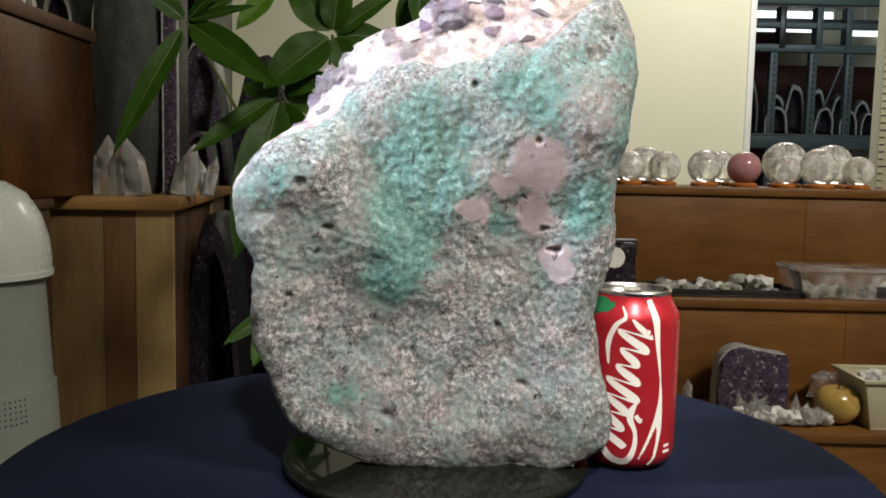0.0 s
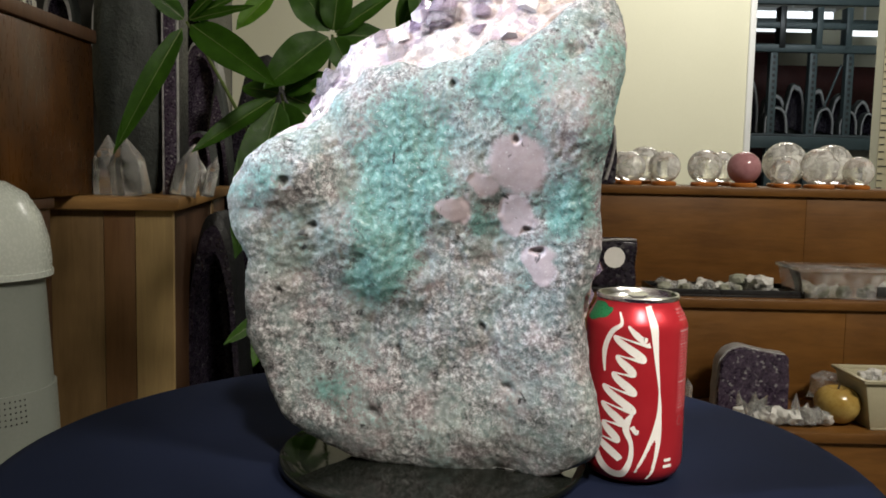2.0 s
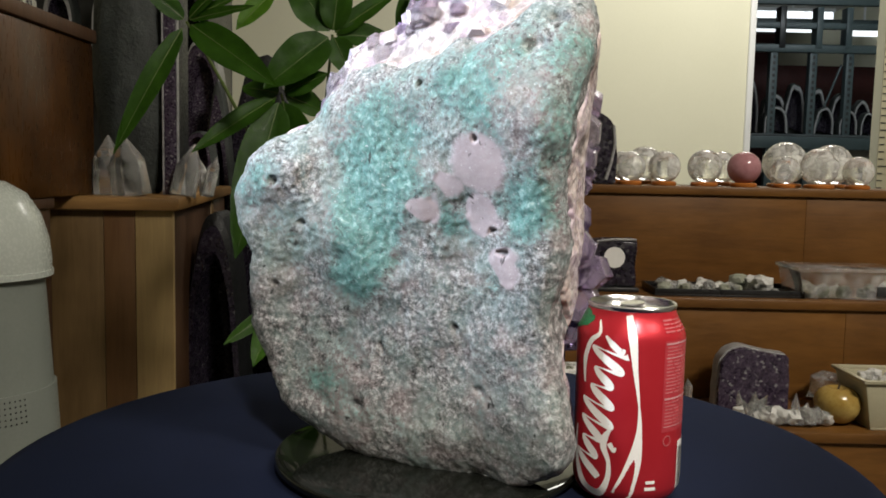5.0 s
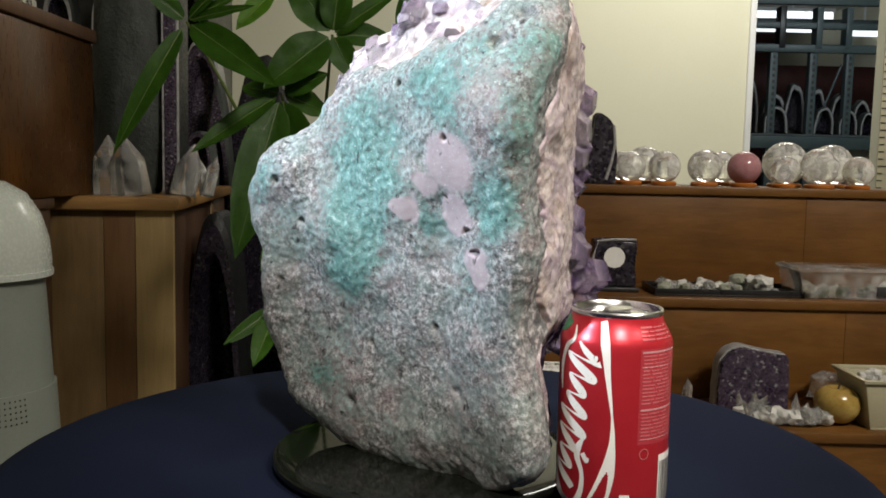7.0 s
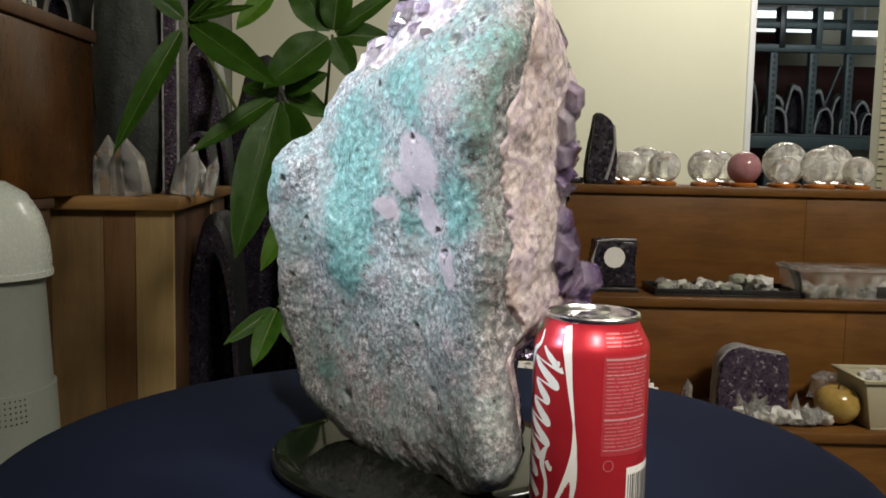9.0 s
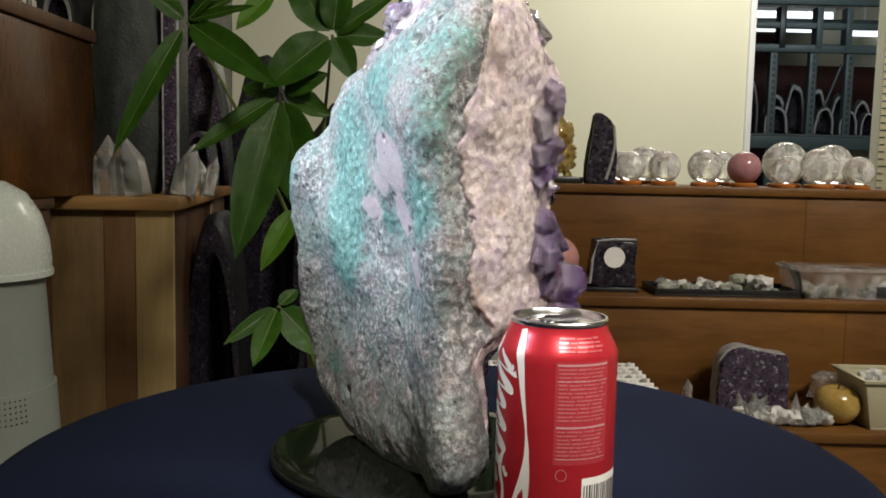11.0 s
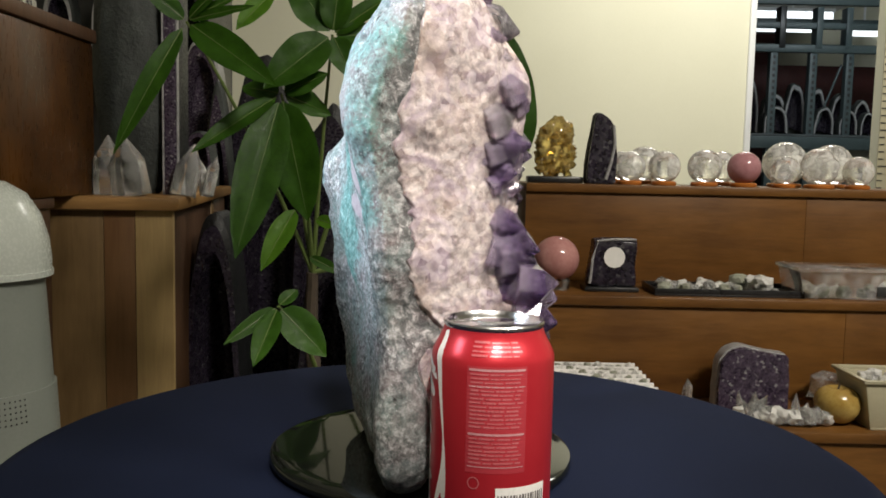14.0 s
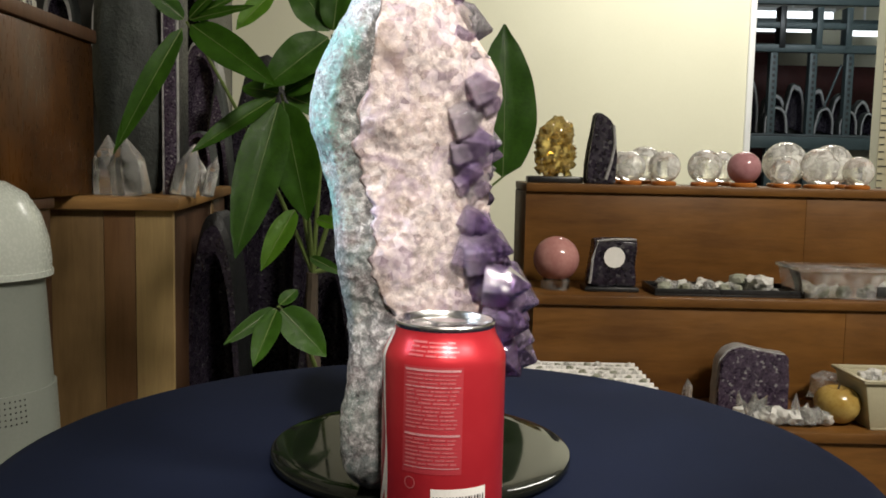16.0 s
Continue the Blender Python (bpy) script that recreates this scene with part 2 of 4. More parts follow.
FROST = glass("cloudy_quartz", (0.95, 0.96, 0.95), 0.08, 1.45, 0.45, 9)
ROSE = plain("rose_quartz", (0.36, 0.15, 0.14), (0.52, 0.27, 0.25), 26, 120, 0.12, 0, 0.03, 0.0005, 0.05)
ROSE_PINK = plain("pale_rose_quartz", (0.34, 0.145, 0.16), (0.48, 0.25, 0.27), 30, 140, 0.10, 0, 0.03, 0.0005, 0.05)
BLACK = plain("black_plastic", (0.010, 0.010, 0.011), (0.022, 0.022, 0.023), 20, 300, 0.35, 0, 0.1, 0.0005)
WHITE_STONE = plain("white_stone", (0.50, 0.49, 0.46), (0.78, 0.77, 0.74), 45, 220, 0.35, 0, 0.4, 0.002)
GREY_STONE = plain("grey_green_stone", (0.16, 0.18, 0.13), (0.42, 0.42, 0.34), 50, 220, 0.4, 0, 0.4, 0.002)
ONYX = plain("honey_onyx", (0.27, 0.155, 0.03), (0.54, 0.39, 0.12), 18, 120, 0.16, 0, 0.04, 0.0005, 0.06)
PLASTIC = plain("white_plastic", (0.42, 0.45, 0.41), (0.50, 0.53, 0.48), 3, 220, 0.25, 0, 0.05, 0.0005)
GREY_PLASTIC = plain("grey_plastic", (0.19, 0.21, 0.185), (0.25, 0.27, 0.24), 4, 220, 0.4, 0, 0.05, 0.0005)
CREAM_TUB = plain("cream_tub", (0.44, 0.40, 0.27), (0.54, 0.50, 0.35), 5, 200, 0.4, 0, 0.05, 0.0005)
CLEARBOX = glass("clear_plastic", (0.95, 0.96, 0.95), 0.06, 1.3, 0.30, 20)
LEAF = plain("leaf_green", (0.020, 0.068, 0.003), (0.055, 0.150, 0.009), 22, 160, 0.5, 0, 0.25, 0.001, spec=0.3)
LEAF_YOUNG = plain("leaf_bright", (0.07, 0.18, 0.010), (0.13, 0.28, 0.02), 22, 160, 0.5, 0, 0.25, 0.001, spec=0.3)
STEM = plain("stem_green", (0.075, 0.12, 0.025), (0.15, 0.20, 0.06), 30, 200, 0.5)
BARK = plain("bark", (0.035, 0.025, 0.018), (0.10, 0.075, 0.05), 25, 140, 0.8, 0, 0.6, 0.003)
TEAL = plain("teal_rack_paint", (0.040, 0.062, 0.068), (0.078, 0.108, 0.112), 5, 90, 0.45, 0.0, 0.1, 0.001)
DARK_RED = plain("dark_red_board", (0.040, 0.006, 0.006), (0.075, 0.014, 0.012), 3, 60, 0.7)
BOARD = plain("rack_board", (0.05, 0.06, 0.065), (0.10, 0.115, 0.12), 4, 60, 0.7)
GLOW = bpy.data.materials.new("tube_glow")
GLOW.use_nodes = True
GLOW.node_tree.nodes["Principled BSDF"].inputs["Emission Color"].default_value = (0.9, 0.97, 1.0, 1)
GLOW.node_tree.nodes["Principled BSDF"].inputs["Emission Strength"].default_value = 1.3
YELLOW = plain("yellow_print", (0.6, 0.42, 0.03), (0.75, 0.55, 0.06), 40, 200, 0.4)
INK = plain("black_ink", (0.02, 0.02, 0.02), (0.04, 0.04, 0.04), 40, 200, 0.5)


# ---- building helpers ----
def empty(name, at=(0, 0, 0), rz=0.0):
    ob = new(name)
    ob.empty_display_size = 0.02
    ob.matrix_basis = pose(*at, 0, 0, rz)
    return ob


def mesh_of(bm, name, material, smooth=True):
    me = bpy.data.meshes.new(name)
    bmesh.ops.recalc_face_normals(bm, faces=bm.faces)
    bm.to_mesh(me)
    bm.free()
    me.materials.append(material)
    if smooth:
        me.shade_smooth()
        me.set_sharp_from_angle(angle=radians(38))
    return me


def part(name, bm, material, parent=None, label="", smooth=True):
    ob = new(name, mesh_of(bm, name, material, smooth))
    if parent:
        ob.parent = parent
    if label:
        ob["label"] = label
    return ob


def box(x0, y0, z0, x1, y1, z1, bevel=0.002, bm=None, seg=2):
    bm2 = bmesh.new()
    bmesh.ops.create_cube(bm2, size=1, matrix=Matrix.Translation(((x0 + x1) / 2, (y0 + y1) / 2, (z0 + z1) / 2)) @ Matrix.Diagonal((x1 - x0, y1 - y0, z1 - z0, 1)))
    if bevel:
        bmesh.ops.bevel(bm2, geom=list(bm2.edges), offset=bevel, segments=seg, affect="EDGES", profile=0.5)
    if bm is None:
        return bm2
    return join(bm, bm2)


def join(bm, other, m=None):
    me = bpy.data.meshes.new("tmp")
    other.to_mesh(me)
    other.free()
    if m:
        me.transform(m)
    bm.from_mesh(me)
    bpy.data.meshes.remove(me)
    return bm


def lathe(profile, n=48, closed=True):
    """Solid of revolution about z from (radius, height) rows, bottom to top."""
    bm = bmesh.new()
    rings = []
    for r, z in profile:
        if r < 1e-6:
            rings.append([bm.verts.new((0, 0, z))])
        else:
            rings.append([bm.verts.new((r * math.cos(k * math.tau / n), r * math.sin(k * math.tau / n), z)) for k in range(n)])
    for a, b in zip(rings, rings[1:]):
        for k in range(n):
            j = (k + 1) % n
            if len(a) == 1 and len(b) == 1:
                continue
            if len(a) == 1:
                bm.faces.new((a[0], b[k], b[j]))
            elif len(b) == 1:
                bm.faces.new((a[k], a[j], b[0]))
            else:
                bm.faces.new((a[k], a[j], b[j], b[k]))
    return bm


def sphere(r, n=40, squash=1.0, lump=0.0, seed=0.0):
    bm = bmesh.new()
    bmesh.ops.create_uvsphere(bm, u_segments=n, v_segments=n // 2, radius=r)
    for v in bm.verts:
        if lump:
            v.co *= 1 + lump * noise.noise(v.co / r * 1.3 + Vector((seed, seed * 2, 3)))
        v.co.z *= squash
    return bm


def rock_bm(sx, sy, sz, seed, lump=0.35, sub=3, base=True):
    """Uneven stone that stands on z = 0."""
    bm = bmesh.new()
    bmesh.ops.create_icosphere(bm, subdivisions=sub, radius=1)
    s = Vector((seed * 3.1, seed * 1.7, seed * 0.9))
    for v in bm.verts:
        d = 1 + lump * noise.noise(v.co * 1.2 + s) + lump * 0.5 * noise.noise(v.co * 2.9 + s) + lump * 0.25 * noise.noise(v.co * 7 + s)
        v.co = Vector((v.co.x * sx * d, v.co.y * sy * d, v.co.z * sz * d))
    low = min(v.co.z for v in bm.verts)
    for v in bm.verts:
        v.co.z = max(v.co.z - low - (0.08 * sz if base else 0), 0)
    return bm


def point_bm(r, h, tip, n=6, seed=0, top=0.0, skew=0.2):
    """Six-sided crystal: prism with an uneven pyramid, base at z = 0."""
    rnd = random.Random(seed)
    bm = bmesh.new()
    rad = [r * rnd.uniform(0.85, 1.12) for _ in range(n)]
    lower = [bm.verts.new((rad[k] * math.cos(k * math.tau / n), rad[k] * math.sin(k * math.tau / n), 0)) for k in range(n)]
    upper = [bm.verts.new((v.co.x * 0.94, v.co.y * 0.94, h * rnd.uniform(0.82, 1.05))) for v in lower]
    apex = bm.verts.new((r * rnd.uniform(-skew, skew), r * rnd.uniform(-skew, skew), h + tip))
    bm.faces.new(lower)
    for k in range(n):
        j = (k + 1) % n
        bm.faces.new((lower[k], lower[j], upper[j], upper[k]))
        bm.faces.new((upper[k], upper[j], apex))
    bmesh.ops.bevel(bm, geom=[e for e in bm.edges], offset=r * 0.035, segments=1, affect="EDGES")
    return bm


def tube(points, radius, taper=1.0, n=8):
    """Round bar along a line of points."""
    bm = bmesh.new()
    pts = [Vector(p) for p in points]
    rings = []
    for i, p in enumerate(pts):
        d = (pts[min(i + 1, len(pts) - 1)] - pts[max(i - 1, 0)]).normalized()
        side = d.cross(Vector((0.31, 0.17, 0.94))).normalized()
        up = side.cross(d)
        r = radius * (1 + (taper - 1) * i / max(1, len(pts) - 1))
        rings.append([bm.verts.new(p + r * (side * math.cos(k * math.tau / n) + up * math.sin(k * math.tau / n))) for k in range(n)])
    for a, b in zip(rings, rings[1:]):
        for k in range(n):
            bm.faces.new((a[k], a[(k + 1) % n], b[(k + 1) % n], b[k]))
    bm.faces.new(rings[0])
    bm.faces.new(rings[-1])
    return bm


def arc(a, b, sag, n=8):
    a, b = Vector(a), Vector(b)
    return [a.lerp(b, k / n) + Vector((0, 0, -sag * 4 * (k / n) * (1 - k / n))) for k in range(n + 1)]


def smooth01(a, b, x):
    t = min(1.0, max(0.0, (x - a) / (b - a)))
    return t * t * (3 - 2 * t)


# ---- the turning table ----
def turn(t):
    """Degrees by which the table has turned."""
    return 19.57 - 5.585 * t - 0.0043 * t * t


def round_table():
    table = tagged(empty("round_table"), "round turning display table under a plain navy blue cloth", "table")
    bm = lathe([(0, -0.004), (0.20, -0.004), (0.287, -0.004), (0.297, -0.007), (0.303, -0.013), (0.306, -0.022), (0.308, -0.05), (0.312, -0.14), (0.318, -0.26), (0.315, -0.26), (0.300, -0.03), (0, -0.03)], 180)
    for v in bm.verts:
        r = math.hypot(v.co.x, v.co.y)
        if v.co.z < -0.03 and r > 0.30:
            a = math.atan2(v.co.y, v.co.x)
            k = 1 + (-v.co.z - 0.03) * 0.16 * math.sin(a * 14 + 0.8 * math.sin(a * 3))
            v.co.x, v.co.y = v.co.x * k, v.co.y * k
        v.co.z += 0.004
    part("tablecloth", bm, CLOTH, table, "plain navy blue fabric cover hanging over the edge")
    part("tabletop", lathe([(0, -0.052), (0.27, -0.052), (0.275, -0.048), (0.275, -0.032), (0.27, -0.029), (0, -0.029)], 90), PINE_DARK, table)
    part("leg", lathe([(0, -0.75), (0.2, -0.75), (0.2, -0.72), (0.05, -0.69), (0.04, -0.1), (0.06, -0.052), (0, -0.052)], 40), BLACK, table, "black pedestal")
    return table


def base_plate():
    prof = [(0, 0.0), (0.1015, 0.0), (0.104, 0.0015), (0.105, 0.003), (0.105, 0.0055), (0.1043, 0.0068), (0.102, 0.0075), (0.09, 0.0078), (0, 0.0078)]
    ob = part("base_plate", lathe(prof, 128), BLACK_GLASS)
    return tagged(ob, "round polished black glass plate lying on the cloth", "plate")


RADII = (0.102, 0.102, 0.107, 0.117, 0.134, 0.161, 0.177, 0.181, 0.178, 0.168, 0.155, 0.143, 0.138, 0.135, 0.131, 0.125, 0.117, 0.121, 0.130, 0.135, 0.130, 0.121, 0.126, 0.135, 0.142, 0.151, 0.158, 0.162, 0.161, 0.159, 0.159, 0.161, 0.166, 0.172, 0.172, 0.147, 0.120, 0.107, 0.102, 0.102)
MID_Z = 0.165


def outline(a):
    """Half-width of the stone at the angle a in its broad face."""
    k = (a % math.tau) / math.tau * 40
    i, f = int(k) % 40, k - int(k)
    p0, p1, p2, p3 = (RADII[(i + j) % 40] for j in (-1, 0, 1, 2))
    return p1 + 0.5 * f * (p2 - p0 + f * (2 * p0 - 5 * p1 + 4 * p2 - p3 + f * (3 * (p1 - p2) + p3 - p0)))


def face_depth(x, z):
    y = -0.053 - 0.024 * math.exp(-((x - 0.055) / 0.075) ** 2 - ((z - 0.252) / 0.068) ** 2)
    y -= 0.006 * math.exp(-((x + 0.03) / 0.05) ** 2 - ((z - 0.16) / 0.05) ** 2)
    y -= 0.016 * smooth01(0.04, 0.105, x) * smooth01(0.30, 0.22, z)
    y -= 0.013 * math.exp(-((x + 0.092) / 0.036) ** 2 - ((z - 0.196) / 0.026) ** 2)
    y += 0.008 * math.exp(-((x + 0.05) / 0.06) ** 2 - ((z - 0.085) / 0.040) ** 2)
    return y - 0.006 * smooth01(-0.08, -0.125, x)


def thickness(z):
    return 0.036 + 0.058 * smooth01(0.088, 0.122, z) + 0.007 * math.exp(-((z - 0.225) / 0.03) ** 2) - 0.028 * smooth01(0.238, 0.292, z)


def rim_cut(a):
    """How far the broad face stays inside the outline: the crystal rim shows over the top."""
    d = math.degrees(a) % 360
    return 1 - (0.34 * smooth01(55, 67, d) - 0.13 * smooth01(88, 112, d)) * smooth01(154, 132, d) + 0.012 * math.sin(d * 0.45) * smooth01(60, 75, d) * smooth01(140, 125, d)


def rind_end(a):
    """Station at which the rind gives way to the quartz layer."""
    d = math.degrees(a) % 360
    over = smooth01(54, 66, d) * smooth01(158, 130, d)
    low = smooth01(343, 308, d) * smooth01(203, 212, d)
    ragged = 0.05 * noise.noise(Vector((math.cos(a), math.sin(a), 0)) * 9) + 0.035 * noise.noise(Vector((math.cos(a), math.sin(a), 3)) * 26)
    return min(2.0, 1.17 - 0.14 * over + 0.97 * low + 0.03 * math.sin(d * 0.21) + ragged * (1 - 0.5 * over))


def stone_point(a, s):
    """s 0..1: face from middle to edge; 1..2: over the edge to the back; 2..3: the hollow back."""
    full = outline(a)
    rf = full * rim_cut(a)
    up = smooth01(0.09, 0.16, MID_Z + full * math.sin(a))
    top = smooth01(0.21, 0.28, MID_Z + full * math.sin(a))
    if s <= 1:
        r = rf * s
        x, z = r * math.cos(a), MID_Z + r * math.sin(a)
        return Vector((x, face_depth(x, z) + 0.009 * s ** 14, z))
    if s <= 2:
        u = s - 1
        r = rf + (full - rf) * smooth01(0, 0.6, u)
        r += 0.004 * math.sin(math.pi * u) - (0.004 + 0.007 * up + 0.020 * top) * u * u
        x, z = r * math.cos(a), MID_Z + r * math.sin(a)
        x1, z1 = rf * math.cos(a), MID_Z + rf * math.sin(a)
        return Vector((x, face_depth(x1, z1) + 0.009 + u * (thickness(z) - 0.009), z))
    k = 3 - s
    e = stone_point(a, 2)
    x, z = e.x * k, MID_Z + (e.z - MID_Z) * k
    y = face_depth(x, z) + thickness(z) - 0.020 * smooth01(0.115, 0.16, z) * (1 - k ** 4)
    return e.lerp(Vector((x, y, z)), smooth01(1.0, 0.9, k))


PATCHES = (
    # across, up, half-width, half-height, strength of the turquoise bloom
    (-0.022, 0.199, 0.033, 0.022, 0.62), (-0.030, 0.158, 0.026, 0.023, 0.80), (-0.040, 0.132, 0.019, 0.013, 0.58), (-0.008, 0.235, 0.034, 0.026, 0.24),
    (0.080, 0.180, 0.018, 0.022, 0.54), (0.028, 0.170, 0.016, 0.014, 0.46), (0.090, 0.262, 0.042, 0.042, 0.20), (0.045, 0.248, 0.032, 0.018, 0.28),
    (-0.110, 0.195, 0.024, 0.024, 0.24), (-0.092, 0.150, 0.022, 0.024, 0.18), (-0.068, 0.058, 0.022, 0.018, 0.52), (-0.045, 0.085, 0.018, 0.022, 0.22),
    (-0.020, 0.040, 0.030, 0.014, 0.24), (0.060, 0.127, 0.026, 0.012, 0.30), (0.100, 0.215, 0.020, 0.026, 0.20),
)
PITS = ((0.0965, 0.288, 0.0050), (0.084, 0.273, 0.0038), (-0.078, 0.165, 0.0035), (0.051, 0.222, 0.0022), (0.067, 0.153, 0.0026), (0.058, 0.168, 0.0020), (-0.035, 0.048, 0.0040), (-0.022, 0.085, 0.0028), (0.050, 0.068, 0.0030), (-0.095, 0.19, 0.0042), (-0.100, 0.12, 0.0034), (0.010, 0.255, 0.0030), (0.030, 0.105, 0.0028))
PINKS = ((0.052, 0.207, 0.019, 0.019), (0.030, 0.192, 0.012, 0.008), (0.052, 0.176, 0.009, 0.013), (0.012, 0.178, 0.010, 0.008), (0.068, 0.146, 0.011, 0.012))


def pinkness(p, w):
    """Cover of the smooth pink patches at a place on the broad face."""
    if p.y > -0.03:
        return 0.0
    k = 0.0
    for x, z, a, b in PINKS:
        k = max(k, 1 - 0.5 * ((w.x - x) / a) ** 2 - 0.5 * ((w.z - z) / b) ** 2)
    return k


def sheet(s0, s1, rings, n, seed, big, mid, small, lumpy=0.0, sink=0.0):
    """Dense skin of the stone between two stations, made uneven."""
    co, faces = [], []
    for i in range(rings + 1):
        for k in range(n):
            a = k * math.tau / n
            lo, hi = s0(a), s1(a)
            co.append(stone_point(a, max(lo + (hi - lo) * i / rings, 0.002)))
    for i in range(rings):
        for k in range(n):
            j = (k + 1) % n
            faces.append((i * n + k, (i + 1) * n + k, (i + 1) * n + j, i * n + j))
    me = bpy.data.meshes.new("stone")
    me.from_pydata(co, [], faces)
    me.update()
    normals = [v.normal.copy() for v in me.vertices]
    off = Vector((seed, seed * 0.7, -seed))
    for i, (v, nn) in enumerate(zip(me.vertices, normals)):
        p = v.co.copy()
        calm = 1 - 0.85 * smooth01(0.35, 0.7, pinkness(p, p))
        d = big * noise.noise(p * 24 + off) + (0.24 * big * noise.noise(p * 46 + off) + mid * noise.noise(p * 75 + off) + small * noise.noise(p * 230 + off)) * calm
        d -= 1.1 * mid * max(0.0, noise.noise(p * 48 - off) - 0.25) * 3 * calm
        if lumpy:
            f = noise.voronoi(p * 130 + off)[0]
            d += lumpy * (0.55 - f[0]) * 2
        v.co = p + nn * (d - sink * max(0.0, 1 - (i // n) / 9))
    return me


def geode():
    rock = tagged(empty("geode"), "large amethyst geode with grey and turquoise speckled rind, standing upright", "geode")
    me = sheet(lambda a: 0.0, rind_end, 170, 640, 3.3, 0.0048, 0.0010, 0.0008)
    copper, pink, dark = (me.attributes.new(k, "FLOAT", "POINT") for k in ("copper", "pink", "dark"))
    for i, v in enumerate(me.vertices):
        p = v.co
        w = p + 0.006 * noise.noise_vector(p * 45) + 0.002 * noise.noise_vector(p * 160)
        c = 0.0
        for x, z, a, b, g in PATCHES:
            c += g * math.exp(-((w.x - x) / a) ** 2 - ((w.z - z) / b) ** 2)
        c += 0.22 * noise.noise(p * 28 + Vector((5, 1, 2))) + 0.12 * noise.noise(p * 90) + 0.06 * smooth01(0.14, 0.28, p.z) - 0.04
        k = pinkness(p, w)
        a = (i % 640) * math.tau / 640
        s = rind_end(a) * (i // 640) / 170
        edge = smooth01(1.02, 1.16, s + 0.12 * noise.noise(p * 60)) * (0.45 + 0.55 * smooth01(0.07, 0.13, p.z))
        hole = 0.0
        if p.y < -0.03:
            for x, z, r in PITS:
                hole = max(hole, math.exp(-(((w.x - x) / r) ** 2 + ((w.z - z) / (0.8 * r)) ** 2) ** 1.5))
            v.co.y += 0.004 * hole
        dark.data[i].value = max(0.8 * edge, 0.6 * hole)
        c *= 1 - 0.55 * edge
        copper.data[i].value = min(1.0, max(0.0, c))
        pink.data[i].value = k
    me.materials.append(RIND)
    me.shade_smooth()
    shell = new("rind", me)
    shell.parent = rock
    shell["label"] = "rough grey stone rind with turquoise and pink patches"
    me = sheet(lambda a: rind_end(a) - 0.07, lambda a: 2.0, 96, 640, 7.1, 0.0034, 0.0012, 0.0006, 0.0003, 0.007)
    me.materials.append(QUARTZ)
    me.shade_smooth()
    band = new("quartz_band", me)
    band.parent = rock
    band["label"] = "sugary pale pink quartz layer between rind and crystals"
    me = sheet(lambda a: 1.98, lambda a: 2.998, 40, 240, 9.2, 0.003, 0.002, 0.001, 0.003)
    me.materials.append(DRUSE)
    me.shade_smooth()
    back = new("hollow_back", me)
    back.parent = rock
    back["label"] = "dark purple hollow inside of the geode"
    # the amethyst points along the rim and in the hollow
    rnd = random.Random(11)
    kinds = [mesh_of(point_bm(0.0096 * f, 0.011, 0.0095 * f, seed=k, skew=0.45), "crystal", AMETHYST if k % 3 else SMOKY, False) for k, f in enumerate((1.0, 1.25, 0.8, 1.5, 0.9, 1.1))]
    deep = [mesh_of(point_bm(0.0100 * f, 0.011, 0.0095 * f, seed=60 + k, skew=0.4), "crystal", DEEP, False) for k, f in enumerate((1.0, 1.3, 0.8))]
    pale = [mesh_of(point_bm(0.0090 * f, 0.009, 0.0062 * f, seed=20 + k, skew=0.5), "crystal", (PALE, SMOKY, SMOKY, AMETHYST)[k], False) for k, f in enumerate((1.0, 1.3, 0.8, 1.1))]
    count = 0
    while count < 292:
        a = radians(rnd.uniform(-29, 112))
        s = rnd.uniform(1.86, 2.06) if count < 264 else rnd.uniform(2.1, 2.7)
        p = stone_point(a, s)
        if p.z < 0.128:
            continue
        if count < 105:
            a = radians(rnd.uniform(62, 148))
            s = rnd.uniform(1.30, 1.85) if count > 14 else rnd.uniform(1.10, 1.35)
            p = stone_point(a, s)
        out = Vector((math.cos(a), 0, math.sin(a)))
        k = smooth01(2.25, 1.9, s)
        d = (out * (rnd.uniform(0.9, 2.2) if count < 105 else rnd.uniform(0.1, 0.7) * k) + Vector((rnd.uniform(-0.5, 0.5), rnd.uniform(-0.3, 0.8) if count < 105 else 1.0, rnd.uniform(-0.5, 0.5)))).normalized()
        ob = new("crystal", rnd.choice(pale if count < 105 else deep if rnd.random() < 0.75 * smooth01(0.24, 0.17, p.z) else kinds))
        ob.parent = rock
        sc = (0.42 + 0.66 * rnd.random() ** 1.6) + (0.2 if p.z < 0.155 and k > 0.6 and rnd.random() < 0.5 else 0)
        q = d.to_track_quat("Z", "Y").to_matrix().to_4x4() @ pose(0, 0, 0, 0, 0, rnd.uniform(0, 60))
        ob.matrix_local = Matrix.Translation(p - d * (0.010 if count < 105 else 0.0125)) @ q @ Matrix.Diagonal((sc, sc, sc, 1))
        count += 1
    # the largest points, low in the hollow
    large = [mesh_of(point_bm(0.0165 * f, 0.016, 0.014 * f, seed=40 + k, skew=0.35), "crystal", AMETHYST if k == 1 else DEEP, False) for k, f in enumerate((1.0, 1.15, 0.85))]
    low = ((0.092, 0.118, -0.25, 0.15), (0.070, 0.106, -0.35, 0.05), (0.046, 0.116, -0.20, -0.1), (0.084, 0.098, -0.55, 0.2), (0.058, 0.094, -0.5, 0.0), (0.098, 0.136, -0.1, 0.2), (0.026, 0.106, -0.3, -0.1), (0.074, 0.130, -0.1, 0.0))
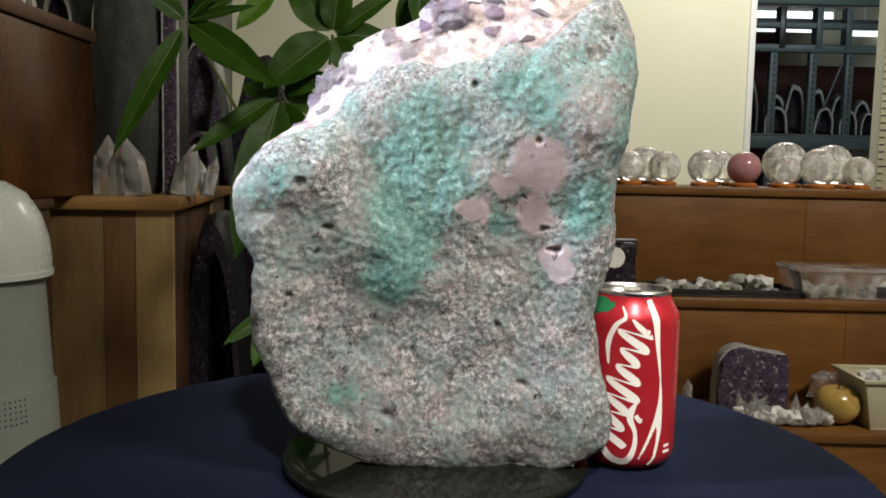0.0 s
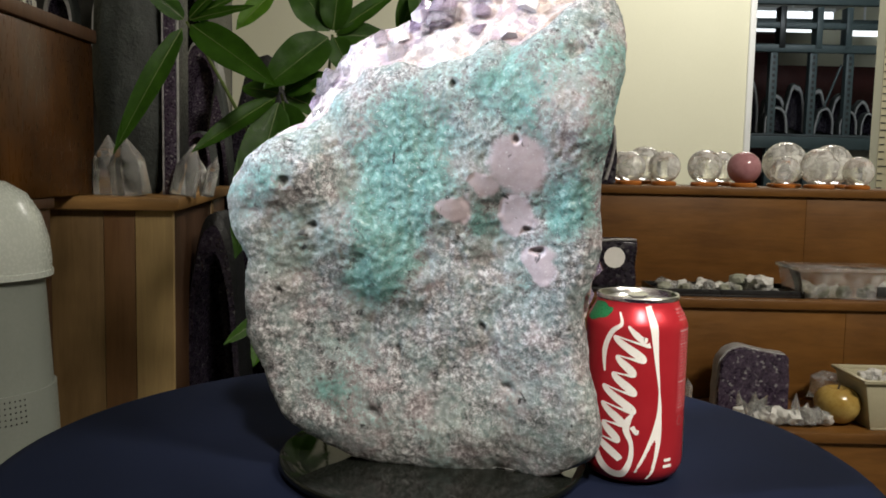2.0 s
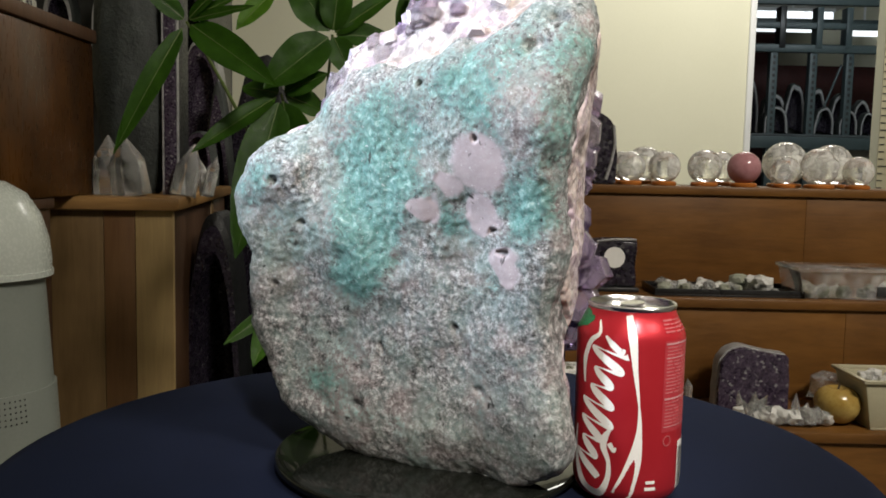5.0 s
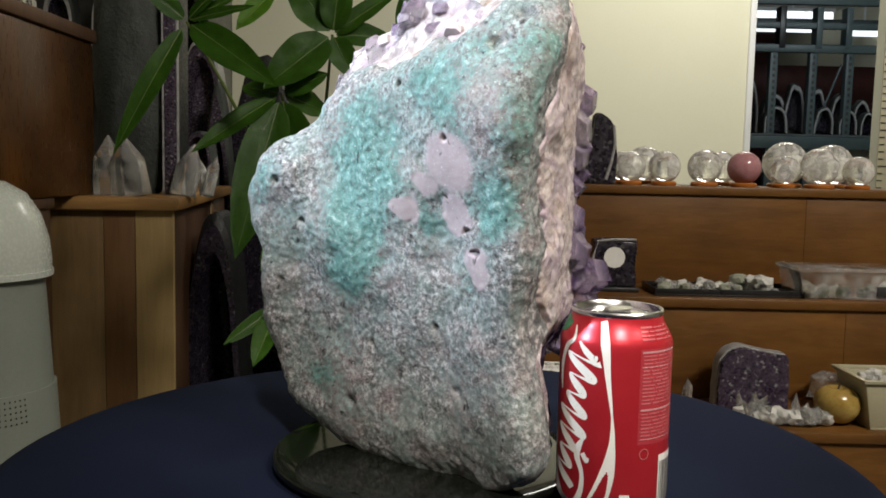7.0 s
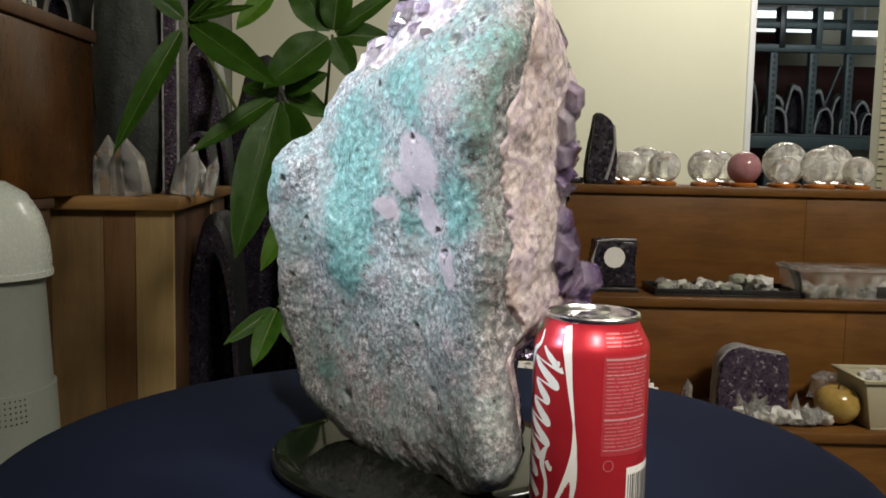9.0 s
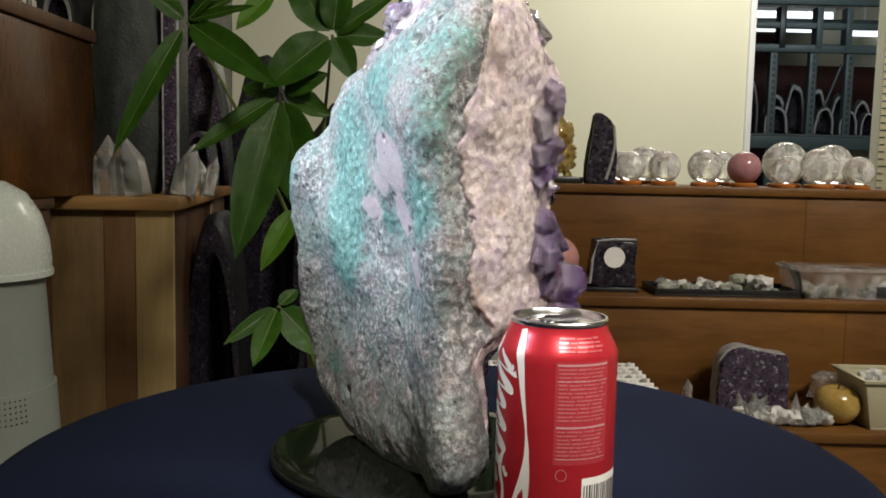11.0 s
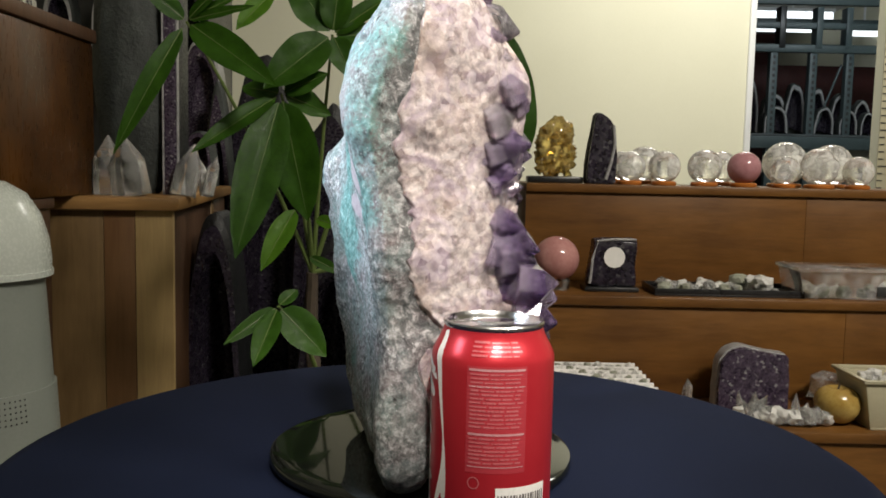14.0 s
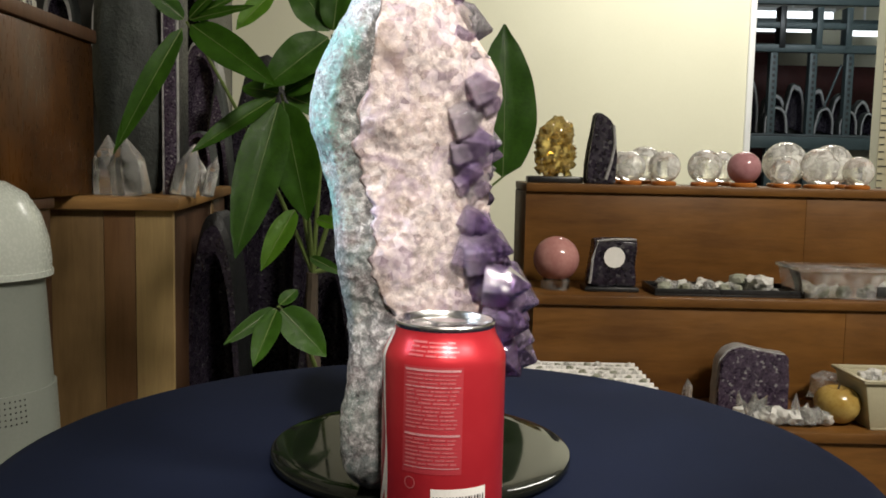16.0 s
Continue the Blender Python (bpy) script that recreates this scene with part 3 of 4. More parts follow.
    for k, (x, z, up, side) in enumerate(low):
        d = Vector((side, 1, up)).normalized()
        ob = new("crystal", large[k % 3])
        ob.parent = rock
        ob.matrix_local = Matrix.Translation((x, face_depth(x, z) + thickness(max(z, 0.118)) - 0.008, z)) @ d.to_track_quat("Z", "Y").to_matrix().to_4x4() @ pose(0, 0, 0, 0, 0, 37 * k)
    return rock


CAN_R = 0.0331


def can_radius(z):
    if z > 0.1035:
        return CAN_R - 0.0065 * smooth01(0.1025, 0.1195, z)
    if z < 0.012:
        return CAN_R - 0.0065 * (1 - z / 0.012) ** 1.6
    return CAN_R


def wrap(az, z, lift=0.00025):
    r = can_radius(z) + lift
    return Vector((r * math.cos(radians(az)), r * math.sin(radians(az)), z))


def can_stroke(points, widths, lift=0.00025, n=10):
    """Printed band on the can: rows of (azimuth, height) smoothed, with a width for each."""
    bm = bmesh.new()
    line, wid = [], []
    m = len(points)
    for i in range(m - 1):
        for k in range(n):
            f = k / n
            q = [points[max(0, min(m - 1, i + j))] for j in (-1, 0, 1, 2)]
            line.append(tuple(q[1][c] + 0.5 * f * (q[2][c] - q[0][c] + f * (2 * q[0][c] - 5 * q[1][c] + 4 * q[2][c] - q[3][c] + f * (3 * (q[1][c] - q[2][c]) + q[3][c] - q[0][c]))) for c in (0, 1)))
            wid.append(widths[i] + (widths[i + 1] - widths[i]) * f)
    line.append(points[-1])
    wid.append(widths[-1])
    deg = math.degrees(1 / CAN_R)
    prev = None
    for i, (az, z) in enumerate(line):
        a, b = line[max(0, i - 1)], line[min(len(line) - 1, i + 1)]
        dx, dz = (b[0] - a[0]) / deg, b[1] - a[1]
        ln = math.hypot(dx, dz) or 1
        nx, nz = -dz / ln * wid[i] / 2, dx / ln * wid[i] / 2
        pair = (bm.verts.new(wrap(az + nx * deg, z + nz, lift)), bm.verts.new(wrap(az - nx * deg, z - nz, lift)))
        if prev:
            bm.faces.new((prev[0], prev[1], pair[1], pair[0]))
        prev = pair
    return bm


def can_block(a0, a1, z0, z1, lift=0.0003):
    bm = bmesh.new()
    cols, rows = max(2, int(abs(a1 - a0) / 4)), max(1, int((z1 - z0) / 0.004))
    g = [[bm.verts.new(wrap(a0 + (a1 - a0) * i / cols, z0 + (z1 - z0) * j / rows, lift)) for i in range(cols + 1)] for j in range(rows + 1)]
    for j in range(rows):
        for i in range(cols):
            bm.faces.new((g[j][i], g[j][i + 1], g[j + 1][i + 1], g[j + 1][i]))
    return bm


def soda_can():
    can = tagged(empty("soda_can"), "red aluminium drink can with white swirls, unopened, on the cloth", "can")
    prof = [(0.0, 0.006), (0.018, 0.003), (0.0225, 0.0004), (0.0245, 0.0), (0.0262, 0.0012)]
    prof += [(can_radius(z), z) for z in (0.003, 0.006, 0.009, 0.012)] + [(CAN_R, z) for z in (0.02, 0.04, 0.06, 0.08, 0.10)]
    prof += [(can_radius(z), z) for z in (0.1035, 0.106, 0.109, 0.112, 0.115, 0.118, 0.1192)]
    part("body", lathe(prof, 96), CAN_RED, can, "glossy red printed aluminium wall")
    lid = [(0.0266, 0.1190), (0.0272, 0.1200), (0.0274, 0.1214), (0.0268, 0.1222), (0.0258, 0.1222), (0.0250, 0.1212), (0.0242, 0.1180), (0.0232, 0.1174), (0.0222, 0.1186), (0.0205, 0.1192), (0.0, 0.1192)]
    top = part("lid", lathe(lid, 96), ALU, can, "bare silver aluminium top with raised rim")
    bm = bmesh.new()
    for k in range(24):
        a = k * math.tau / 24
        bm.verts.new((0.0065 * math.cos(a), 0.011 * math.sin(a) + 0.001, 0.1202))
    f = bm.faces.new(list(bm.verts))
    g = bmesh.ops.extrude_face_region(bm, geom=[f])
    for v in g["geom"]:
        if isinstance(v, bmesh.types.BMVert):
            v.co.z += 0.0011
    bmesh.ops.bevel(bm, geom=list(bm.edges), offset=0.0003, segments=2, affect="EDGES")
    tab = part("pull_tab", bm, ALU, top, "silver pull tab")
    tab.matrix_local = pose(0, 0, 0, 0, 0, -30)
    part("mouth_score", tube([(0.009 * math.cos(a), -0.0115 + 0.0075 * math.sin(a), 0.1194) for a in [k * math.tau / 20 for k in range(21)]], 0.0004, 1, 6), ALU, top).matrix_local = pose(0, 0, 0, 0, 0, -30)
    # flowing white swirls
    W = 0.0042
    part("white_ribbon", can_stroke([(-97, 0.1175), (-92, 0.105), (-88, 0.085), (-83, 0.064), (-82, 0.048), (-86, 0.030), (-95, 0.013), (-100, 0.0075)], [0.0046, 0.0054, 0.0030, 0.0011, 0.0034, 0.0085, 0.0115, 0.0110]), CAN_WHITE, can, "white wave running down the can")
    coil, wide = [], []
    for k in range(85):
        f = k / 84
        q = f * 7 * math.tau
        big = 1.0 + 0.35 * math.cos(f * 2 * math.tau + 0.5)
        swing = 14 * big * math.cos(q)
        coil.append((-142 + 28 * f + swing, 0.022 + 0.076 * f - 0.00025 * swing))
        wide.append(0.0032 + 0.0022 * math.cos(q - 1.2))
    swirls = [
        (coil, wide),
        ([(-158, 0.046), (-160, 0.032), (-152, 0.018), (-138, 0.009), (-122, 0.008), (-113, 0.017), (-112, 0.028), (-118, 0.037), (-117, 0.043), (-111, 0.049)], [0.0014, 0.0038, 0.0052, 0.0056, 0.0048, 0.0034, 0.0026, 0.0042, 0.0046, 0.0010]),
        ([(-146, 0.074), (-147, 0.088), (-139, 0.100), (-128, 0.106), (-133, 0.113)], [0.0012, 0.0040, 0.0034, 0.0024, 0.0010]),
        ([(-112, 0.040), (-107, 0.036), (-105, 0.038)], [0.0034, 0.0026, 0.0008]),
        ([(-120, 0.105), (-112, 0.100), (-103, 0.096), (-100, 0.098)], [0.0012, 0.0040, 0.0040, 0.0012]),
    ]
    for line, w in swirls:
        part("swirl", can_stroke(line, w, 0.0003), CAN_WHITE, can)
    # small print as bars on the side panel
    part("print_panel", can_block(-57, -2, 0.0475, 0.1030, 0.00015), CAN_PANEL, can, "paler red panel under the small print")
    rnd = random.Random(5)
    lines = [0.1140 - 0.0021 * k for k in range(4)] + [0.0985 - 0.0021 * k for k in range(14)] + [0.0650 - 0.0021 * k for k in range(7)]
    for z in lines:
        a, end = -54.5 + rnd.uniform(0, 1), -5 - rnd.uniform(0, 4)
        while a < end - 3:
            b = min(end, a + rnd.uniform(7, 19))
            part("print_bar", can_block(a, b, z, z + rnd.uniform(0.0007, 0.0011)), CAN_PINK, can)
            a = b + rnd.uniform(1.0, 2.2)
    for z, h in ((0.1006, 0.0012), (0.0923, 0.0006), (0.0672, 0.0012), (0.0505, 0.0005)):
        part("print_rule", can_block(-55, -4, z, z + h), CAN_RULE, can)
    code = part("white_code_panel", can_block(-29, 23, 0.010, 0.040), CAN_WHITE, can)
    for k in range(17):
        part("code_bar", can_block(-27 + k * 2.9, -26 + k * 2.9 + (k % 3) * 0.4, 0.011, 0.036, 0.0005), INK, code)
    part("recycle_mark", can_stroke([(-49 + 5 * math.cos(q), 0.0420 + 0.003 * math.sin(q)) for q in [k * math.tau / 8 for k in range(9)]], [0.0006] * 9), CAN_PINK, can)
    part("green_patch", can_stroke([(-186, 0.1120), (-174, 0.1115), (-162, 0.1125), (-152, 0.1120), (-144, 0.1140)], [0.0100, 0.0125, 0.0105, 0.0070, 0.0020]), CAN_GREEN, can, "green printed patch under the rim")
    part("print_bar", can_block(-74, -62, 0.0125, 0.0145), CAN_WHITE, can)
    part("print_bar", can_block(-73, -63, 0.0165, 0.0185), CAN_WHITE, can)
    return can


TABLE = round_table()
PLATE = base_plate()
GEODE = geode()
CAN = soda_can()


# ---- the room ----
def slab(name, label, material, *boxes, kind="structure"):
    bm = bmesh.new()
    for b in boxes:
        box(*b, bevel=0.0, bm=bm)
    return tagged(part(name, bm, material, smooth=False), label, kind=kind)


WY = 4.42
slab("floor", "grey worn shop floor", FLOOR, (-3.0, -3.5, -0.85, 5.0, 12.5, -0.75))
slab("ceiling", "pale tiled ceiling", CEIL, (-3.0, -3.5, 2.3, 5.0, 12.5, 2.4))
slab("wall_north", "cream painted wall with a doorway into the store", WALL, (-3.0, WY, -0.75, 1.785, WY + 0.12, 2.3), (2.56, WY, -0.75, 5.0, WY + 0.12, 2.3), (1.785, WY, 1.95, 2.56, WY + 0.12, 2.3))
slab("wall_west", "cream painted side wall", WALL, (-3.1, -3.5, -0.75, -3.0, 12.5, 2.3))
slab("wall_east", "cream painted side wall", WALL, (5.0, -3.5, -0.75, 5.1, 12.5, 2.3))
slab("wall_south", "cream painted wall behind", WALL, (-3.0, -3.6, -0.75, 5.0, -3.5, 2.3))
slab("wall_far", "dark red back wall of the store", DARK_RED, (-3.0, 12.4, -0.75, 5.0, 12.5, 2.3))
door_trim = tagged(empty("door_trim"), "white painted doorway trim", kind="structure")
part("casing", box(1.755, WY - 0.02, -0.75, 1.79, WY + 0.13, 2.0, 0.004), TRIM, door_trim)
part("casing", box(1.75, WY - 0.02, 1.95, 2.62, WY + 0.13, 2.02, 0.004), TRIM, door_trim)


def stepped_shelf():
    """Three-step wooden display with closed risers."""
    shelf = tagged(empty("stepped_display"), "brown stained wooden stepped display shelf full of minerals", "display shelf")
    x0, x1 = 0.172, 1.25
    top, mid, low = 0.176, -0.026, -0.214
    y_low, y_mid, y_top, y_end = 0.77, 0.966, 1.166, 1.42
    part("tread", box(x0, y_top - 0.008, top - 0.018, x1, y_end, top, 0.003), SHELF, shelf)
    part("tread", box(x0, y_mid - 0.008, mid - 0.018, x1, y_top + 0.004, mid, 0.003), SHELF, shelf)
    part("tread", box(x0 - 0.2, y_low - 0.008, low - 0.018, x1, y_mid + 0.004, low, 0.003), SHELF, shelf)
    for y, z0, z1 in ((y_top, mid, top), (y_mid, low, mid), (y_low, -0.75, low)):
        xs = [x0 - (0.2 if z1 == low else 0), 0.752, x1]
        for a, b in zip(xs, xs[1:]):
            part("riser_panel", box(a + 0.0001, y, z0, b - 0.0001, y + 0.016, z1 - 0.018, 0.0012), SHELF, shelf)
    part("side_panel", box(x0, y_top + 0.017, -0.75, x0 + 0.018, y_end, top - 0.019, 0.002), SHELF, shelf)
    part("side_panel", box(x0, y_mid + 0.017, -0.75, x0 + 0.018, y_top - 0.001, mid - 0.019, 0.002), SHELF, shelf)
    part("back_panel", box(x0 + 0.02, y_end - 0.018, -0.75, x1, y_end - 0.001, top - 0.019, 0.002), SHELF, shelf)
    return shelf


stepped_shelf()


def ball(x, z, y, r, material, label, stand=True):
    base = 0.176
    ob = part("crystal_ball", sphere(r, 48), material)
    h = 0.006 if stand else 0.0
    ob.matrix_basis = pose(x, y, base + h + r - 0.0012)
    tagged(ob, label, "crystal ball", "crystal balls on the top shelf")
    if stand:
        rr = r * 0.78
        st = part("ball_stand", lathe([(0, 0), (rr * 0.95, 0), (rr, 0.002), (rr, 0.006), (rr * 0.9, 0.0085), (rr * 0.5, 0.006), (0, 0.004)], 40), COASTER)
        st.matrix_basis = pose(x, y, base)
        tagged(st, "turned orange-brown wooden ring stand under a crystal ball", "stand", "ball stands")


CLEARL = "polished clear quartz ball on a wooden ring stand"
for x, y, r in ((0.395, 1.215, 0.033), (0.470, 1.225, 0.034), (0.556, 1.225, 0.036), (0.722, 1.215, 0.031), (0.800, 1.225, 0.040), (0.878, 1.215, 0.032)):
    ball(x, 0, y, r, CLEAR, CLEARL)
ball(0.638, 0, 1.220, 0.035, ROSE_PINK, "polished pink rose quartz ball on a wooden stand")
for x, y, r in ((0.452, 1.330, 0.040), (0.625, 1.330, 0.036), (0.768, 1.330, 0.048), (0.872, 1.330, 0.046), (0.40, 1.330, 0.034)):
    ball(x, 0, y, r, CLEAR, "larger clear quartz ball standing behind the front row")


def citrine_cluster():
    th = tagged(empty("citrine_cluster", (0.240, 1.25, 0.176)), "golden citrine crystal cluster on a black stand", "crystal cluster")
    part("stand", box(-0.058, -0.035, 0, 0.058, 0.035, 0.014, 0.004), BLACK, th, "black slab stand")
    rnd = random.Random(8)
    bm = rock_bm(0.034, 0.022, 0.055, 4.2, 0.4, 4)
    for v in bm.verts:
        v.co.z += 0.013
    part("matrix", bm, CITRINE, th)
    for k in range(70):
        a, z = rnd.uniform(0, math.tau), rnd.uniform(0.015, 0.112)
        w = 0.036 * math.sqrt(max(0.08, 1 - ((z - 0.055) / 0.075) ** 2))
        d = Vector((math.cos(a), math.sin(a) * 0.8, rnd.uniform(-0.1, 0.9))).normalized()
        ob = part("crystal", point_bm(0.0085, 0.010, 0.008, seed=k), CITRINE, th, smooth=False)
        ob.matrix_local = Matrix.Translation((w * math.cos(a) * 0.85, w * 0.6 * math.sin(a), z)) @ d.to_track_quat("Z", "Y").to_matrix().to_4x4()


citrine_cluster()


def slab_tower():
    th = tagged(empty("amethyst_tower", (0.330, 1.215, 0.176)), "dark amethyst slab tower with a pale agate edge", "mineral tower")
    prof = [(-0.031, 0), (0.034, 0), (0.035, 0.06), (0.030, 0.118), (0.016, 0.138), (-0.004, 0.150), (-0.014, 0.147), (-0.023, 0.09), (-0.030, 0.04)]
    for name, y0, y1, mat_, k in (("front", -0.022, -0.004, DRUSE_DARK, 0.93), ("shell", -0.004, 0.020, BASALT, 1.0)):
        bm = bmesh.new()
        a = [bm.verts.new((x * k + (0.004 if k < 1 else 0) * 0, y0, z * (0.985 if k < 1 else 1))) for x, z in prof]
        b = [bm.verts.new((x * k, y1, z * (0.985 if k < 1 else 1))) for x, z in prof]
        bm.faces.new(a)
        bm.faces.new(b[::-1])
        for i in range(len(prof)):
            j = (i + 1) % len(prof)
            bm.faces.new((a[i], b[i], b[j], a[j]))
        bmesh.ops.bevel(bm, geom=list(bm.edges), offset=0.003, segments=2, affect="EDGES")
        part(name, bm, mat_, th)


slab_tower()
streak = bpy.data.objects["amethyst_tower"]
part("agate_streak", tube([(0.010, -0.0235, 0.010), (0.020, -0.024, 0.045), (0.027, -0.0235, 0.085), (0.023, -0.023, 0.122)], 0.0038, 0.8), AGATE, streak, "pale agate streak")

# middle step
rs = tagged(empty("rose_quartz_ball", (0.224, 1.055, -0.026)), "large polished rose quartz ball on a small clear ring", "crystal ball")
part("ball", sphere(0.0445, 48), ROSE, rs).matrix_local = pose(0, 0, 0.0575)
part("ring", lathe([(0.022, 0), (0.028, 0), (0.028, 0.018), (0.024, 0.020), (0.021, 0.016)], 40), CLEARBOX, rs, "clear plastic ring stand")


def amethyst_block():
    th = tagged(empty("amethyst_block", (0.327, 1.045, -0.026)), "dark amethyst block with a white sticker on a black stand", "mineral block")
    part("stand", box(-0.052, -0.03, 0, 0.052, 0.03, 0.009, 0.003), BLACK, th, "black slab stand")
    bm = box(-0.046, -0.022, 0.009, 0.047, 0.022, 0.101, 0.006)
    bmesh.ops.subdivide_edges(bm, edges=list(bm.edges), cuts=4, use_grid_fill=True)
    for v in bm.verts:
        v.co += 0.004 * noise.noise_vector(v.co * 40)
        if v.co.x < 0:
            v.co.x += 0.012 * smooth01(0.02, 0.1, v.co.z)
    part("block", bm, DRUSE_DARK, th)
    part("agate_rim", tube([(-0.042, -0.022, 0.015), (-0.038, -0.023, 0.06), (-0.030, -0.022, 0.096), (0.0, -0.022, 0.1), (0.044, -0.022, 0.1)], 0.003, 0.8), AGATE, th)
    bm = lathe([(0, 0), (0.0205, 0), (0.0205, 0.0006), (0, 0.0008)], 12)
    st = part("sticker", bm, CAN_WHITE, th, "round white price sticker")
    st.matrix_local = pose(0.003, -0.0255, 0.066, 90, 0, 0)


amethyst_block()


def tray_of_stones():
    th = tagged(empty("stone_tray", (0.545, 1.035, -0.026)), "shallow black tray filled with loose white crystals", "tray")
    bm = box(-0.145, -0.055, 0, 0.135, 0.055, 0.004, 0.001)
    for b in ((-0.145, -0.055, 0.004, -0.142, 0.055, 0.014), (0.132, -0.055, 0.004, 0.135, 0.055, 0.014), (-0.142, -0.055, 0.004, 0.132, -0.052, 0.014), (-0.142, 0.052, 0.004, 0.132, 0.055, 0.014)):
        box(*b, bevel=0.0006, bm=bm)
    part("tray", bm, BLACK, th)


tray_of_stones()
rnd = random.Random(21)
stone_meshes = [(mesh_of(rock_bm(1, 0.8, 0.75, k + 1, 0.5, 2), "stone", WHITE_STONE if k % 3 else GREY_STONE, False)) for k in range(6)]
frost_meshes = [mesh_of(rock_bm(1, 0.8, 0.8, k + 11, 0.6, 2), "stone", FROST, False) for k in range(3)]


def loose_stone(x, y, z, s, k, label, group, frost=False):
    ob = new("loose_stone", (frost_meshes if frost else stone_meshes)[k % (3 if frost else 6)])
    ob.matrix_basis = pose(x, y, z, 0, 0, rnd.uniform(0, 360)) @ Matrix.Diagonal((s, s, s, 1))
    tagged(ob, label, "stone", group)


for k in range(46):
    x = rnd.uniform(0.415, 0.662)
    big = 0.58 < x < 0.625
    loose_stone(x, rnd.uniform(0.992, 1.075), -0.0225, rnd.uniform(0.016, 0.022) if big else rnd.uniform(0.008, 0.013), k, "small rough white and grey crystal in the black tray", "loose crystals in the tray", k % 4 == 0)


def clear_box():
    th = tagged(empty("clear_box", (0.80, 1.025, -0.026)), "clear plastic box with a lid and small stones inside", "storage box")
    bm = bmesh.new()
    w, d, h, t = 0.125, 0.05, 0.052, 0.0025
    for b in ((-w, -d, 0.0005, w, d, 0.003), (-w, -d, 0.003, w, -d + t, h), (-w, d - t, 0.003, w, d, h), (-w, -d + t, 0.003, -w + t, d - t, h), (w - t, -d + t, 0.003, w, d - t, h)):
        box(*b, bevel=0.0008, bm=bm)
    for v in bm.verts:
        v.co.x *= 1 + 0.08 * v.co.z / h
    part("tub", bm, CLEARBOX, th)
    part("lid", box(-w * 1.12, -d - 0.006, h, w * 1.12, d + 0.006, h + 0.007, 0.002), CLEARBOX, th)
    part("printed_label", box(0.01, -d - 0.0035, 0.008, 0.085, -d - 0.0005, 0.026, 0.0003), INK, th, "dark label with a yellow bar")
    part("yellow_bar", box(0.04, -d - 0.0045, 0.012, 0.055, -d - 0.0036, 0.022, 0.0002), YELLOW, th)


clear_box()
for k in range(22):
    loose_stone(rnd.uniform(0.70, 0.90), rnd.uniform(0.99, 1.055), -0.0225, rnd.uniform(0.009, 0.014), k, "small tumbled stone inside the clear box", "stones in the clear box")


# lowest step
def amethyst_slice():
    th = tagged(empty("amethyst_slice", (0.553, 0.885, -0.214)), "upright purple amethyst slice with a grey agate edge", "mineral slice")
    prof = [(-0.064, 0), (0.064, 0), (0.062, 0.06), (0.060, 0.103), (0.02, 0.108), (-0.022, 0.118), (-0.044, 0.111), (-0.060, 0.090), (-0.063, 0.04)]
    for name, y0, y1, mat_, k in (("crystal_face", -0.014, -0.004, DRUSE, 0.985), ("shell", -0.004, 0.030, AGATE, 1.0)):
        bm = bmesh.new()
        a = [bm.verts.new((x * k, y0, z * k + (1 - k) * 0.03)) for x, z in prof]
        b = [bm.verts.new((x * k, y1, z * k + (1 - k) * 0.03)) for x, z in prof]
        bm.faces.new(a)
        bm.faces.new(b[::-1])
        for i in range(len(prof)):
            j = (i + 1) % len(prof)
            bm.faces.new((a[i], b[i], b[j], a[j]))
        bmesh.ops.bevel(bm, geom=list(bm.edges), offset=0.003, segments=2, affect="EDGES")
        part(name, bm, mat_, th)


amethyst_slice()


def onyx_apple():
    th = tagged(empty("onyx_apple", (0.676, 0.82, -0.214)), "polished honey-yellow onyx apple", "stone apple")
    prof = []
    for k in range(25):
        a = -math.pi / 2 + math.pi * k / 24
        r = 0.0375 * math.cos(a) * (1 + 0.08 * math.sin(a))
        z = 0.033 + 0.034 * math.sin(a) - 0.010 * math.exp(-(r / 0.012) ** 2) * (1 if a > 0 else -0.5)
        prof.append((max(r, 0.0) if 0 < k < 24 else 0, max(z, 0)))
    part("fruit", lathe(prof, 48), ONYX, th)
    part("stalk", tube([(0, 0, 0.054), (0.001, 0, 0.062), (0.003, 0, 0.068)], 0.002, 0.8), BARK, th)


onyx_apple()


def cream_tub():
    th = tagged(empty("cream_tub", (0.815, 0.83, -0.214)), "cream plastic tub with crystals piled in it", "tub")
    w, d, h, t = 0.115, 0.055, 0.080, 0.003
    rows = [("floor_panel", (-w, -d, 0, w, d, 0.004)), ("wall", (-w, -d, 0.004, w, -d + t, h)), ("wall", (-w, d - t, 0.004, w, d, h)), ("wall", (-w, -d + t, 0.004, -w + t, d - t, h)), ("wall", (w - t, -d + t, 0.004, w, d - t, h))]
    rows += [("rim", (-w - 0.005, -d - 0.005, h, w + 0.005, -d + t, h + 0.006)), ("rim", (-w - 0.005, d - t, h, w + 0.005, d + 0.005, h + 0.006)), ("rim", (-w - 0.005, -d + t, h, -w + t, d - t, h + 0.006)), ("rim", (w - t, -d + t, h, w + 0.005, d - t, h + 0.006))]
    for name, row in rows:
        bm = box(*row, bevel=0.001)
        for v in bm.verts:
            v.co.x *= 1 + 0.14 * (v.co.z - h) / h
            v.co.y *= 1 + 0.14 * (v.co.z - h) / h
        part(name, bm, CREAM_TUB, th)
    part("fill", box(-w + 0.018, -d + 0.014, 0.0045, w - 0.018, d - 0.014, h - 0.014, 0.004), WHITE_STONE, th)


